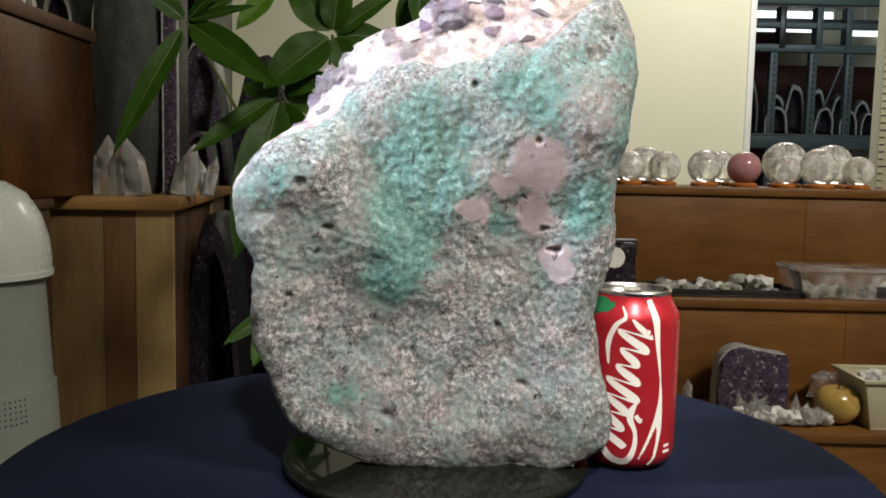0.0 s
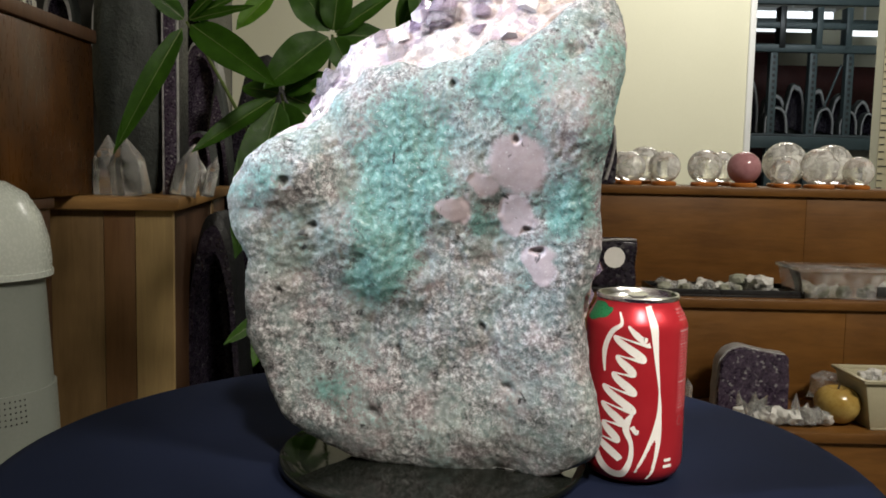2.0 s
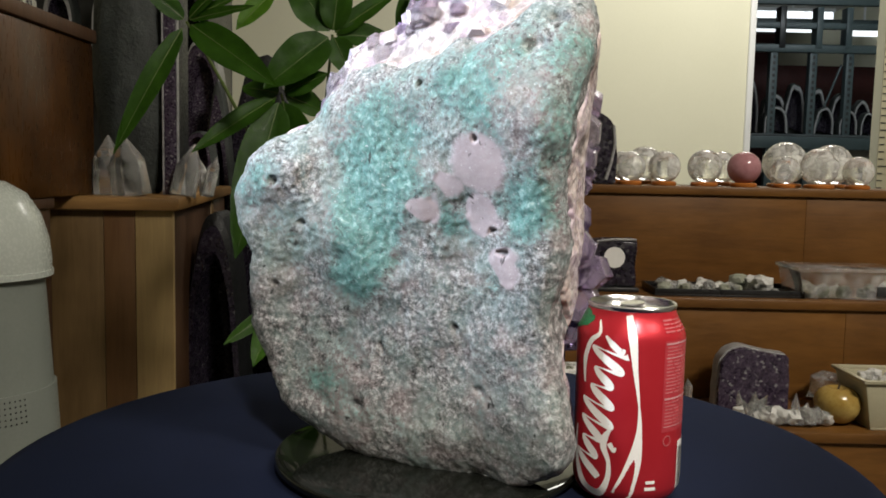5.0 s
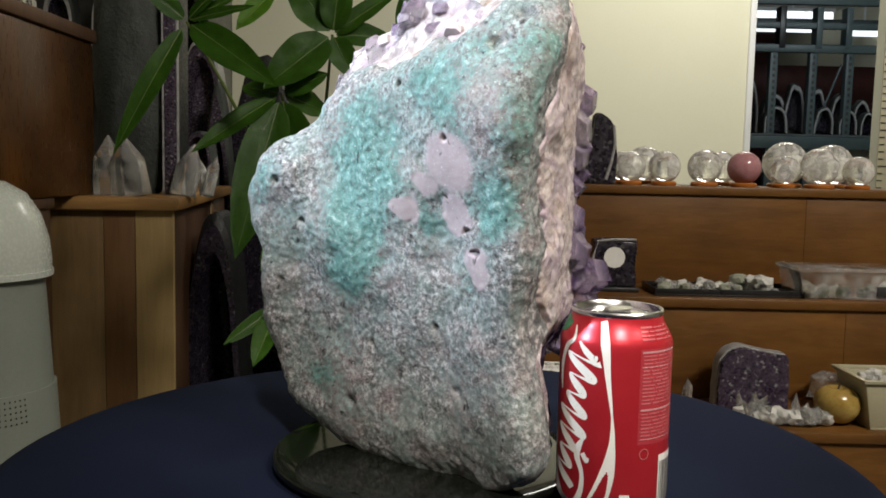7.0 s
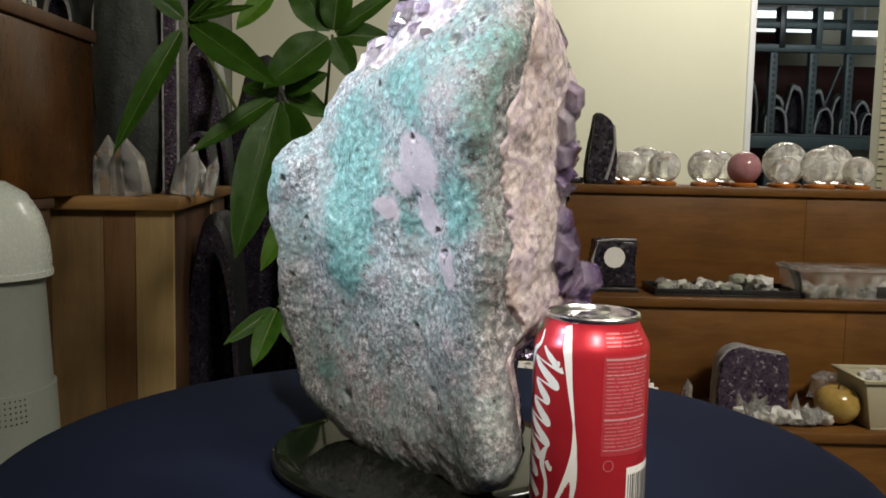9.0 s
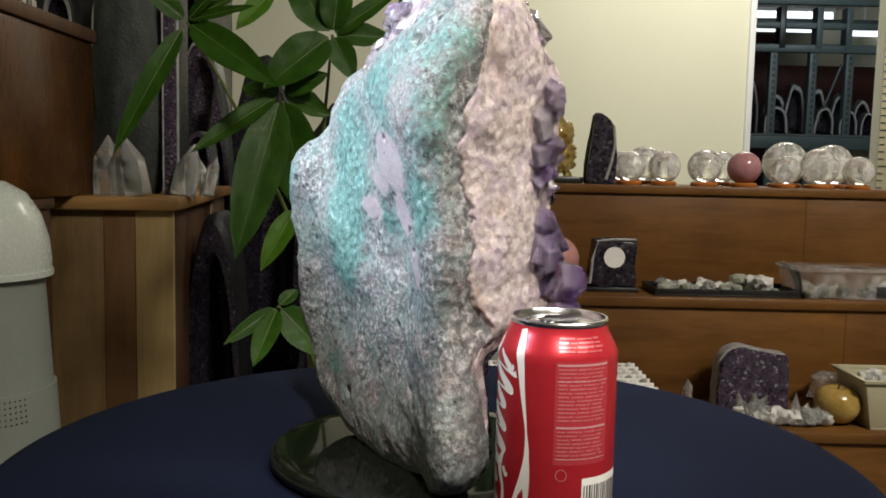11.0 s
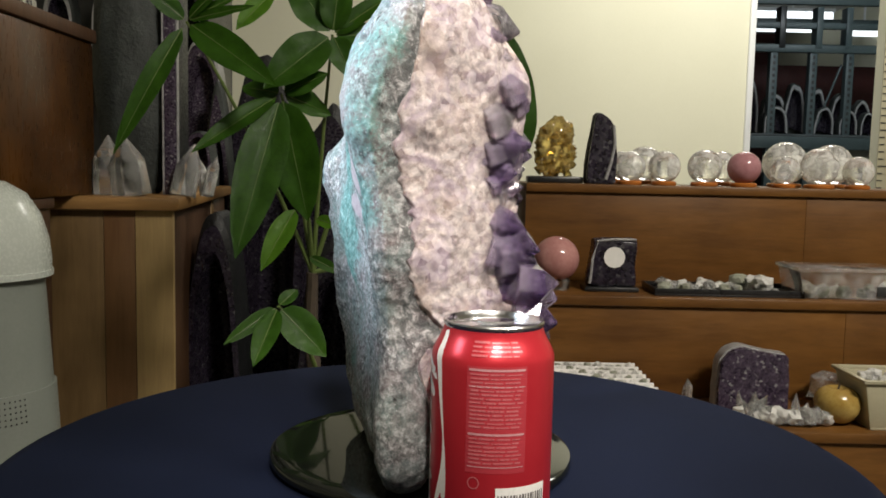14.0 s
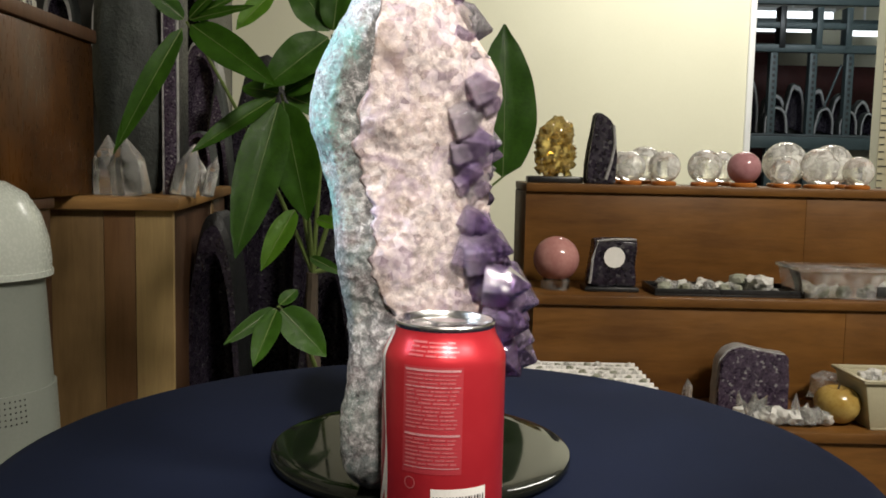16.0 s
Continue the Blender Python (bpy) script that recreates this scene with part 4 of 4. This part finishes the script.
cream_tub()
for k in range(26):
    loose_stone(rnd.uniform(0.722, 0.905), rnd.uniform(0.79, 0.868), -0.214 + 0.064, rnd.uniform(0.010, 0.016), k, "rough white crystal heaped in the cream tub", "crystals in the tub", k % 3 == 0)
loose_stone(0.71, 0.905, -0.214, 0.045, 1, "standing cloudy quartz lump behind the tub", "quartz lumps", True)


def white_tray():
    th = tagged(empty("white_tray", (0.23, 0.866, -0.214)), "white sorting tray with rows of small stones", "tray")
    part("box", box(-0.165, -0.088, 0, 0.136, 0.092, 0.056, 0.003), CAN_WHITE, th)
    for k in range(7):
        part("divider", box(-0.160, -0.085 + k * 0.0285, 0.0565, 0.132, -0.081 + k * 0.0285, 0.065, 0.001), CAN_WHITE, th)
    for k in range(9):
        part("cross_divider", box(-0.150 + k * 0.034, -0.080, 0.0565, -0.147 + k * 0.034, 0.085, 0.0635, 0.0008), CAN_WHITE, th)


white_tray()
for row in range(6):
    for k in range(15):
        loose_stone(0.088 + k * 0.0185, 0.797 + row * 0.0285, -0.214 + 0.0562, rnd.uniform(0.006, 0.009), k + row, "small pebble in the white sorting tray", "pebbles in the sorting tray")

small_point = tagged(part("quartz_point", point_bm(0.011, 0.038, 0.016, seed=4), FROST, smooth=False), "small standing clear quartz point", "crystal point")
small_point.matrix_basis = pose(0.444, 0.896, -0.214)
for k in range(16):
    x = 0.505 + 0.0098 * k
    loose_stone(x, 0.795 + 0.02 * rnd.random(), -0.214, rnd.uniform(0.012, 0.022), 3 * k + 1, "jagged white quartz piece on the lowest step", "quartz pieces", k % 2 == 0)
for k in range(18):
    x = rnd.choice((0.53, 0.60)) + rnd.gauss(0, 0.014)
    h = rnd.uniform(0.030, 0.058)
    ob = tagged(part("quartz_point", point_bm(rnd.uniform(0.006, 0.010), h * 0.65, h * 0.4, seed=30 + k), FROST, smooth=False), "white quartz point in a small jagged cluster", "crystal point", "loose quartz points")
    ob.matrix_basis = pose(x, rnd.uniform(0.79, 0.82), -0.212, rnd.uniform(-30, 30), rnd.uniform(-35, 35), rnd.uniform(0, 90))


# ---- store behind the doorway ----
def pallet_rack():
    th = tagged(empty("pallet_rack"), "teal steel pallet rack in the store", "rack")
    y0 = 7.9
    for x in (3.24, 3.63, 3.99):
        part("post", box(x - 0.038, y0, -0.75, x + 0.038, y0 + 0.08, 1.45, 0.006), TEAL, th)
        for k in range(14):
            part("slot", box(x - 0.012, y0 - 0.004, 0.62 + k * 0.06, x + 0.012, y0 + 0.001, 0.65 + k * 0.06, 0.0), INK, th)
    for z0, z1, dy in ((1.40, 1.475, -0.02), (1.515, 1.56, 0.5), (1.63, 1.69, -0.02), (1.75, 1.80, 0.4), (1.86, 2.0, -0.02), (0.46, 0.58, -0.02)):
        part("beam", box(2.6, y0 + dy, z0, 4.9, y0 + dy + 0.06, z1, 0.006), TEAL, th)
    for x in (3.30, 3.66, 3.95):
        part("bracket", box(x - 0.03, y0 - 0.03, 1.44, x + 0.03, y0 + 0.1, 1.84, 0.004), BLACK if x < 3.4 else TEAL, th)
    part("brace", tube([(3.70, y0 + 0.1, 0.6), (3.95, y0 + 0.1, 1.30)], 0.012), TEAL, th)
    part("deck_board", box(2.6, y0 - 0.02, 0.581, 4.9, y0 + 1.0, 0.605, 0.004), BOARD, th)
    part("back_panel", box(2.6, y0 + 0.99, 0.61, 4.9, y0 + 1.02, 1.40, 0.004), DARK_RED, th)


def strip_light(x0, x1, y, z):
    th = tagged(empty("strip_light", ((x0 + x1) / 2, y, z)), "bright white fluorescent strip light in the store", "lamp", "store strip lights")
    w = (x1 - x0) / 2
    part("tube", box(-w, -0.02, -0.05, w, 0.02, 0.05, 0.01), GLOW, th)
    part("hanger", box(-0.01, -0.01, 0.091, 0.01, 0.01, 2.3 - z, 0.001), TRIM, th)
    part("housing", box(-w - 0.02, -0.03, 0.052, w + 0.02, 0.03, 0.09, 0.005), TRIM, th)


strip_light(3.6, 4.55, 9.6, 2.06)
strip_light(4.65, 5.0, 9.4, 1.86)
strip_light(3.5, 4.9, 10.8, 2.12)
pallet_rack()


def cathedral(x, y, z, w, h, seed, label, group, outer=BASALT, inner=DRUSE_DARK, rim=AGATE, d=0.12):
    """Open geode arch: shell, pale rim, dark hollow."""
    th = tagged(empty("cathedral_geode", (x, y, z)), label, "geode", group)
    n = 36
    pts = []
    for k in range(n + 1):
        a = math.pi * k / n
        q = noise.noise(Vector((math.cos(a) * 2 + seed, math.sin(a) * 2, seed)))
        pts.append(((w / 2) * math.cos(a) * (1 + 0.12 * q), h * (math.sin(a) ** 0.62) * (1 + 0.06 * q)))
    def ring(bm, scale, y_, low):
        return [bm.verts.new((px * scale, y_, max(low, pz * (0.5 + 0.5 * scale)))) for px, pz in pts]
    bm = bmesh.new()
    rows = [ring(bm, 0.9, -d * 0.5, 0), ring(bm, 1.0, -d * 0.42, 0), ring(bm, 1.0, d * 0.1, 0), ring(bm, 0.75, d * 0.45, 0), ring(bm, 0.3, d * 0.5, 0)]
    for a, b in zip(rows, rows[1:]):
        for k in range(n):
            bm.faces.new((a[k], a[k + 1], b[k + 1], b[k]))
    bm.faces.new(rows[-1])
    bm.faces.new([v for r in rows for v in (r[0],)] + [v for r in rows[::-1] for v in (r[-1],)])
    part("shell", bm, outer, th)
    bm = bmesh.new()
    rows = [ring(bm, 0.93, -d * 0.52, 0.002), ring(bm, 0.78, -d * 0.53, h * 0.05), ring(bm, 0.74, -d * 0.44, h * 0.05)]
    for a, b in zip(rows, rows[1:]):
        for k in range(n):
            bm.faces.new((a[k], a[k + 1], b[k + 1], b[k]))
    part("rim", bm, rim, th)
    bm = bmesh.new()
    rows = [ring(bm, 0.75, -d * 0.45, h * 0.05), ring(bm, 0.6, d * 0.05, h * 0.08), ring(bm, 0.2, d * 0.25, h * 0.15)]
    for a, b in zip(rows, rows[1:]):
        for k in range(n):
            bm.faces.new((a[k], a[k + 1], b[k + 1], b[k]))
    bm.faces.new(rows[-1])
    part("hollow", bm, inner, th)
    return th


for k, (x, y, w, h) in enumerate(((3.10, 8.2, 0.18, 0.55), (3.33, 8.15, 0.26, 0.40), (3.30, 8.0, 0.24, 0.26), (3.52, 8.1, 0.20, 0.48), (3.75, 8.15, 0.24, 0.46), (3.78, 8.0, 0.20, 0.26), (3.98, 8.1, 0.20, 0.40), (4.02, 8.0, 0.18, 0.24), (4.20, 8.1, 0.18, 0.34), (4.22, 8.0, 0.15, 0.22))):
    cathedral(x, y, 0.605, w * 1.05, h * 1.05, k * 1.7, "grey geode arch with a dark hollow on the store rack", "geodes in the store", d=0.16)


def measuring_strip():
    th = tagged(empty("measuring_strip"), "cream measuring strip with black tick marks beside the doorway", "ruler")
    part("strip", box(2.545, WY - 0.012, -0.4, 2.70, WY - 0.001, 1.9, 0.002), CREAM_TUB, th)
    for k in range(40):
        part("tick", box(2.546, WY - 0.015, 0.05 + k * 0.042, 2.546 + (0.05 if k % 5 == 0 else 0.03), WY - 0.0125, 0.057 + k * 0.042, 0.0), INK, th)


measuring_strip()


# ---- pine pedestal and what stands on it ----
CT = 0.133


def pine_cabinet():
    th = tagged(empty("pine_cabinet", (-0.535, 1.115, 0), 8), "knotty pine pedestal cabinet with an overhanging top", "cabinet")
    part("worktop", box(-0.46, -0.022, CT - 0.028, 0.012, 0.95, CT, 0.008), PINE_TOP, th, "thick pine top with rounded edge")
    xs = [-0.245, -0.138, -0.078, -0.004]
    for a, b in zip(xs, xs[1:]):
        part("front_board", box(a + 0.0005, 0, -0.75, b - 0.0005, 0.02, CT - 0.028, 0.0015), PINE_HEART if abs(a + 0.138) < 0.005 else PINE_LIGHT if b > -0.01 else PINE, th)
    # added dark panel standing in for the shaded gap left of the boards
    part("dark_gap_panel", box(-0.42, 0.05, -0.75, -0.246, 0.07, CT - 0.028, 0.002), PINE_DARK, th)
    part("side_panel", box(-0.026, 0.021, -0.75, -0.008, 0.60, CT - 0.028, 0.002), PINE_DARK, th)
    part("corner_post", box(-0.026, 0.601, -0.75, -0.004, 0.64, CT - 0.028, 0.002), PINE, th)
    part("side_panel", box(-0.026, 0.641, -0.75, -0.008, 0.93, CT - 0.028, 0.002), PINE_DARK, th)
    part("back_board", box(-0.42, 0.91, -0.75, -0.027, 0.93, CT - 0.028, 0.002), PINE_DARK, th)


pine_cabinet()


def wood_block():
    th = tagged(empty("wooden_plinth", (-0.714, 1.166, CT), 0.5), "varnished brown wooden block plinth with a dark top slab", "plinth")
    part("body", box(-0.34, -0.385, 0, 0, 0, 0.304, 0.006), CUBE_WOOD, th)
    part("top_slab", box(-0.35, -0.39, 0.3045, 0.006, 0.006, 0.332, 0.005), PINE_DARK, th, "dark slab on the top")
    return th


wood_block()
side_stand = tagged(empty("side_stand", (-0.90, 0.91, -0.75)), "dark wooden stand under the plinth", "stand")
part("body", box(-0.17, -0.07, 0, 0.178, 0.07, 0.75 + CT - 0.0205, 0.004), PINE_DARK, side_stand)
part("top", box(-0.18, -0.076, 0.75 + CT - 0.02, 0.184, 0.076, 0.75 + CT, 0.004), PINE_DARK, side_stand)
for k, (x, y, h) in enumerate(((-0.80, 1.08, 0.07), (-0.83, 1.01, 0.09), (-0.86, 1.09, 0.10))):
    q = tagged(part("quartz_point", point_bm(0.016, h * 0.6, h * 0.4, seed=80 + k), FROST, smooth=False), "cloudy quartz point on the wooden plinth", "crystal point", "quartz points on the plinth")
    q.matrix_basis = pose(x, y, CT + 0.332)
tall = rock_bm(0.092, 0.075, 0.30, 5.5, 0.16, 4)
ob = tagged(empty("tall_geode", (-0.672, 1.29, CT)), "tall dark grey geode column with a purple crystal slit", "geode")
part("shell", tall, BASALT, ob)
for name, x0, x1, y1, mat_ in (("agate_edge", 0.0755, 0.080, -0.04, AGATE), ("crystal_slit", 0.0805, 0.1055, -0.045, DRUSE), ("agate_edge", 0.106, 0.1095, -0.052, AGATE)):
    part(name, box(x0, -0.065, 0.0, x1, y1, 0.60, 0.002), mat_, ob)
part("slit_shell", box(0.081, -0.0445, 0.0, 0.1055, 0.03, 0.60, 0.006), COAL, ob)

QL = "clear quartz point standing on the pine cabinet"
for k, (x, y, r, h, tip, lean, mat_) in enumerate(((-0.688, 1.165, 0.037, 0.085, 0.040, -2, FROST), (-0.628, 1.145, 0.039, 0.070, 0.055, -9, FROST), (-0.548, 1.20, 0.028, 0.066, 0.050, 14, FROST), (-0.500, 1.22, 0.014, 0.06, 0.03, 18, FROST), (-0.515, 1.26, 0.012, 0.05, 0.03, -12, CLEAR))):
    q = tagged(part("quartz_point", point_bm(r, h, tip, seed=50 + k), mat_, smooth=False), QL, "crystal point", "quartz points on the cabinet")
    q.matrix_basis = pose(x, y, CT, 0, lean, 20 * k)
for k, (x, y, w, h) in enumerate(((-0.792, 2.25, 0.17, 0.46), (-0.715, 1.95, 0.09, 0.16), (-0.70, 2.12, 0.10, 0.30))):
    cathedral(x, y, CT if k < 2 else -0.75, w, h if k < 2 else 1.2, 20 + k, "dark amethyst geode half beside the pine cabinet", "amethyst halves", AGATE if k == 0 else BASALT, DRUSE, DRUSE, 0.12)
for k, (x, y, w, h) in enumerate(((-0.52, 1.42, 0.15, 0.84), (-0.46, 1.85, 0.24, 1.16), (-0.30, 1.80, 0.24, 1.12), (-0.14, 1.85, 0.22, 1.05), (-0.26, 1.45, 0.17, 0.78), (0.03, 1.75, 0.24, 0.98), (-0.60, 2.3, 0.26, 1.3))):
    cathedral(x, y, -0.75, w, h, 40 + k, "tall black amethyst geode standing on the floor", "tall floor geodes", COAL, DRUSE_DARK, DRUSE_DARK, 0.18)


def display_case():
    """Tall dark cabinet behind the pedestal."""
    th = tagged(empty("display_case"), "tall dark wooden display case with grey minerals", "display case")
    x0, x1, y0, y1 = -2.1, -0.86, 2.55, 2.9
    part("back", box(x0, y1 - 0.02, -0.75, x1, y1, 2.25, 0.003), BLACK, th)
    part("side", box(x1 - 0.03, y0, -0.75, x1, y1 - 0.021, 2.25, 0.003), BLACK, th)
    part("side", box(x0, y0, -0.75, x0 + 0.03, y1 - 0.021, 2.25, 0.003), PINE_DARK, th)
    for z in (0.10, 0.52, 0.98, 1.4):
        part("shelf", box(x0 + 0.031, y0, z, x1 - 0.031, y1 - 0.021, z + 0.025, 0.002), PINE_DARK, th)


display_case()
for k, (x, z, w, h) in enumerate(((-1.45, 0.545, 0.14, 0.30), (-1.25, 0.545, 0.16, 0.34), (-1.105, 0.545, 0.12, 0.32), (-0.965, 0.545, 0.12, 0.36), (-0.98, 1.005, 0.14, 0.3), (-1.3, 1.005, 0.15, 0.32), (-0.98, 0.125, 0.14, 0.32))):
    cathedral(x, 2.70, z, w, h, 60 + k, "small grey geode in the dark display case", "geodes in the case", BASALT, DRUSE_DARK, AGATE, 0.12)


def dispenser():
    th = tagged(empty("white_appliance", (-0.716, 0.72, -0.75)), "white plastic appliance with a domed lid and vent holes", "appliance")
    body = [(0, 0), (0.115, 0), (0.115, 0.01), (0.112, 0.3), (0.106, 0.55), (0.094, 0.76), (0.096, 0.775), (0, 0.775)]
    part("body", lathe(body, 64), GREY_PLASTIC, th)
    lid = [(0.1, 0.776), (0.104, 0.778), (0.1045, 0.80), (0.101, 0.83), (0.09, 0.868), (0.07, 0.900), (0.04, 0.918), (0, 0.924)]
    part("lid", lathe(lid, 64), PLASTIC, th, "white domed lid")
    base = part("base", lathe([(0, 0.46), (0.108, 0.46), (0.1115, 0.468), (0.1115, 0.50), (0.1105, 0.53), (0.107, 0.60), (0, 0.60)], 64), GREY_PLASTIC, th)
    part("lid_rim", lathe([(0.1, 0.770), (0.1062, 0.772), (0.1062, 0.781), (0.1, 0.783)], 64), PLASTIC, th)
    for row in range(5):
        for c in range(13):
            a = radians(-78 + c * 4)
            rr = 0.1076 + row * 0.0009
            hole = part("vent_hole", sphere(0.0014, 8), INK, base)
            hole.matrix_local = pose(rr * math.cos(a), rr * math.sin(a), 0.592 - row * 0.0085)


dispenser()


# ---- plant ----
def leaf_mesh(length, width, fold, material, seed):
    bm = bmesh.new()
    n, m = 14, 6
    rnd_ = random.Random(seed)
    droop, twist = rnd_.uniform(0.04, 0.14), rnd_.uniform(-0.25, 0.25)
    grid = []
    for i in range(n + 1):
        t = i / n
        w = width / 2 * (math.sin(math.pi * min(1, t * 0.93 + 0.04) ** 0.85) ** 0.8) * (1 - 0.15 * t) * (1 if t < 0.9 else (1 - t) / 0.1 * 0.85 + 0.15)
        if i in (0, n):
            w = width * 0.012
        rowv = []
        for j in range(m + 1):
            s = j / m * 2 - 1
            z = fold * abs(s) * w - droop * length * t * t + twist * s * w * t + 0.02 * width * math.sin(t * 18 + s * 2) * abs(s)
            rowv.append(bm.verts.new((s * w, t * length, z)))
        grid.append(rowv)
    for i in range(n):
        for j in range(m):
            bm.faces.new((grid[i][j], grid[i][j + 1], grid[i + 1][j + 1], grid[i + 1][j]))
    bmesh.ops.solidify(bm, geom=list(bm.faces), thickness=0.0006)
    rib = tube([(0, k / 14 * length, 0.0004 - droop * length * (k / 14) ** 2) for k in range(14)], 0.0008, 0.3, 5)
    return mesh_of(bm, "leaf", material), mesh_of(rib, "midrib", STEM)


def leaf(parent, a, b, width, material=None, roll=0.0, seed=1):
    a, b = Vector(a), Vector(b)
    d = b - a
    blade, rib = leaf_mesh(d.length, width, 0.25, material or LEAF, seed)
    ob = new("leaf", blade)
    ob.parent = parent
    new("midrib", rib).parent = ob
    yv = d.normalized()
    zv = Vector((0.1, -0.92, 0.38))
    zv = (zv - yv * zv.dot(yv)).normalized()
    xv = yv.cross(zv)
    m = Matrix((xv, yv, zv)).transposed().to_4x4()
    ob.matrix_local = Matrix.Translation(a) @ m @ pose(0, 0, 0, 0, roll, 0)
    return ob


def plant():
    th = tagged(empty("potted_plant"), "green money tree plant with hand-shaped leaves and thin stems", "plant")
    hubs = {"A": (-0.247, 0.716, 0.309), "B": (-0.173, 0.736, 0.402), "C": (-0.375, 0.666, 0.406), "D": (-0.247, 0.696, -0.013), "E": (-0.043, 0.776, 0.486), "F": (0.100, 0.836, 0.190), "G": (-0.217, 0.756, 0.156)}
    root = Vector((-0.20, 0.92, -0.45))
    fork = Vector((-0.22, 0.86, 0.02))
    part("trunk", tube([root, (-0.215, 0.90, -0.25), (-0.225, 0.88, -0.08), fork], 0.016, 0.6), BARK, th)
    part("pot", lathe([(0, 0), (0.09, 0), (0.12, 0.28), (0.13, 0.285), (0.13, 0.30), (0.11, 0.30), (0.105, 0.27), (0, 0.27)], 48), BLACK, th).matrix_local = pose(-0.20, 0.92, -0.75)
    for k in hubs:
        part("stem", tube(arc(fork if k != "D" else root.lerp(fork, 0.6), hubs[k], -0.02 if k != "F" else 0.03), 0.0045, 0.45), STEM, th)
    rows = (
        ("A", (-0.361, 0.636, 0.222), 0.036, 8), ("A", (-0.291, 0.606, 0.079), 0.075, -6), ("A", (-0.206, 0.716, 0.117), 0.082, 5), ("A", (-0.177, 0.716, 0.343), 0.035, 4), ("A", (-0.317, 0.746, 0.325), 0.039, 6), ("A", (-0.173, 0.766, 0.286), 0.050, -4),
        ("B", (-0.268, 0.686, 0.318), 0.073, -5), ("B", (-0.138, 0.716, 0.334), 0.045, 6), ("B", (-0.082, 0.746, 0.403), 0.043, 3), ("B", (-0.241, 0.746, 0.497), 0.074, 4), ("B", (-0.112, 0.756, 0.452), 0.038, -4), ("B", (-0.161, 0.736, 0.504), 0.053, 3), ("B", (-0.076, 0.766, 0.479), 0.036, -6),
        ("C", (-0.235, 0.596, 0.315), 0.054, 7), ("C", (-0.456, 0.586, 0.221), 0.037, -9), ("C", (-0.273, 0.636, 0.428), 0.018, 3), ("C", (-0.298, 0.666, 0.449), 0.018, 2), ("C", (-0.429, 0.636, 0.453), 0.033, 2), ("C", (-0.312, 0.646, 0.465), 0.020, 2),
        ("D", (-0.313, 0.636, -0.057), 0.026, -6), ("D", (-0.268, 0.616, -0.085), 0.040, 4), ("D", (-0.170, 0.676, -0.082), 0.058, -4), ("D", (-0.225, 0.756, 0.011), 0.025, 3),
        ("E", (-0.075, 0.766, 0.410), 0.041, 5), ("E", (-0.041, 0.736, 0.413), 0.039, -5), ("E", (-0.015, 0.776, 0.430), 0.040, 5),
    )
    for i, (k, tip, w, roll) in enumerate(rows):
        h = Vector(hubs[k])
        leaf(th, h.lerp(Vector(tip), 0.06), tip, w, None, roll, i + 1)
    single = (((-0.226, 0.716, 0.134), (-0.267, 0.660, 0.051), 0.040, LEAF_YOUNG), ((-0.197, 0.746, 0.119), (-0.153, 0.720, 0.109), 0.023, LEAF_YOUNG), ((-0.258, 0.700, 0.455), (-0.302, 0.660, 0.397), 0.036, LEAF_YOUNG),
              ((-0.211, 0.770, 0.056), (-0.152, 0.760, 0.030), 0.020, LEAF), ((0.100, 0.836, 0.190), (0.103, 0.836, 0.445), 0.112, LEAF))
    for i, (a, b, w, mat_) in enumerate(single):
        leaf(th, a, b, w, mat_, 3, 70 + i)


plant()


# ---- turning ----
def motions():
    ts = [0.5 * k for k in range(33)]
    walk(TABLE, [(t, pose(0, 0, 0, 0, 0, turn(t))) for t in ts])
    spin = [(t, pose(0, 0, 0, 0, 0, turn(t))) for t in ts]
    walk(PLATE, [(t, m @ pose(-0.0048, -0.0105, 0.0012)) for t, m in spin])
    walk(GEODE, [(t, m @ pose(0, 0, 0, 0, 0, -14)) for t, m in spin])
    walk(CAN, [(t, m @ pose(0.1276, -0.0412, 0.0012)) for t, m in spin])


motions()
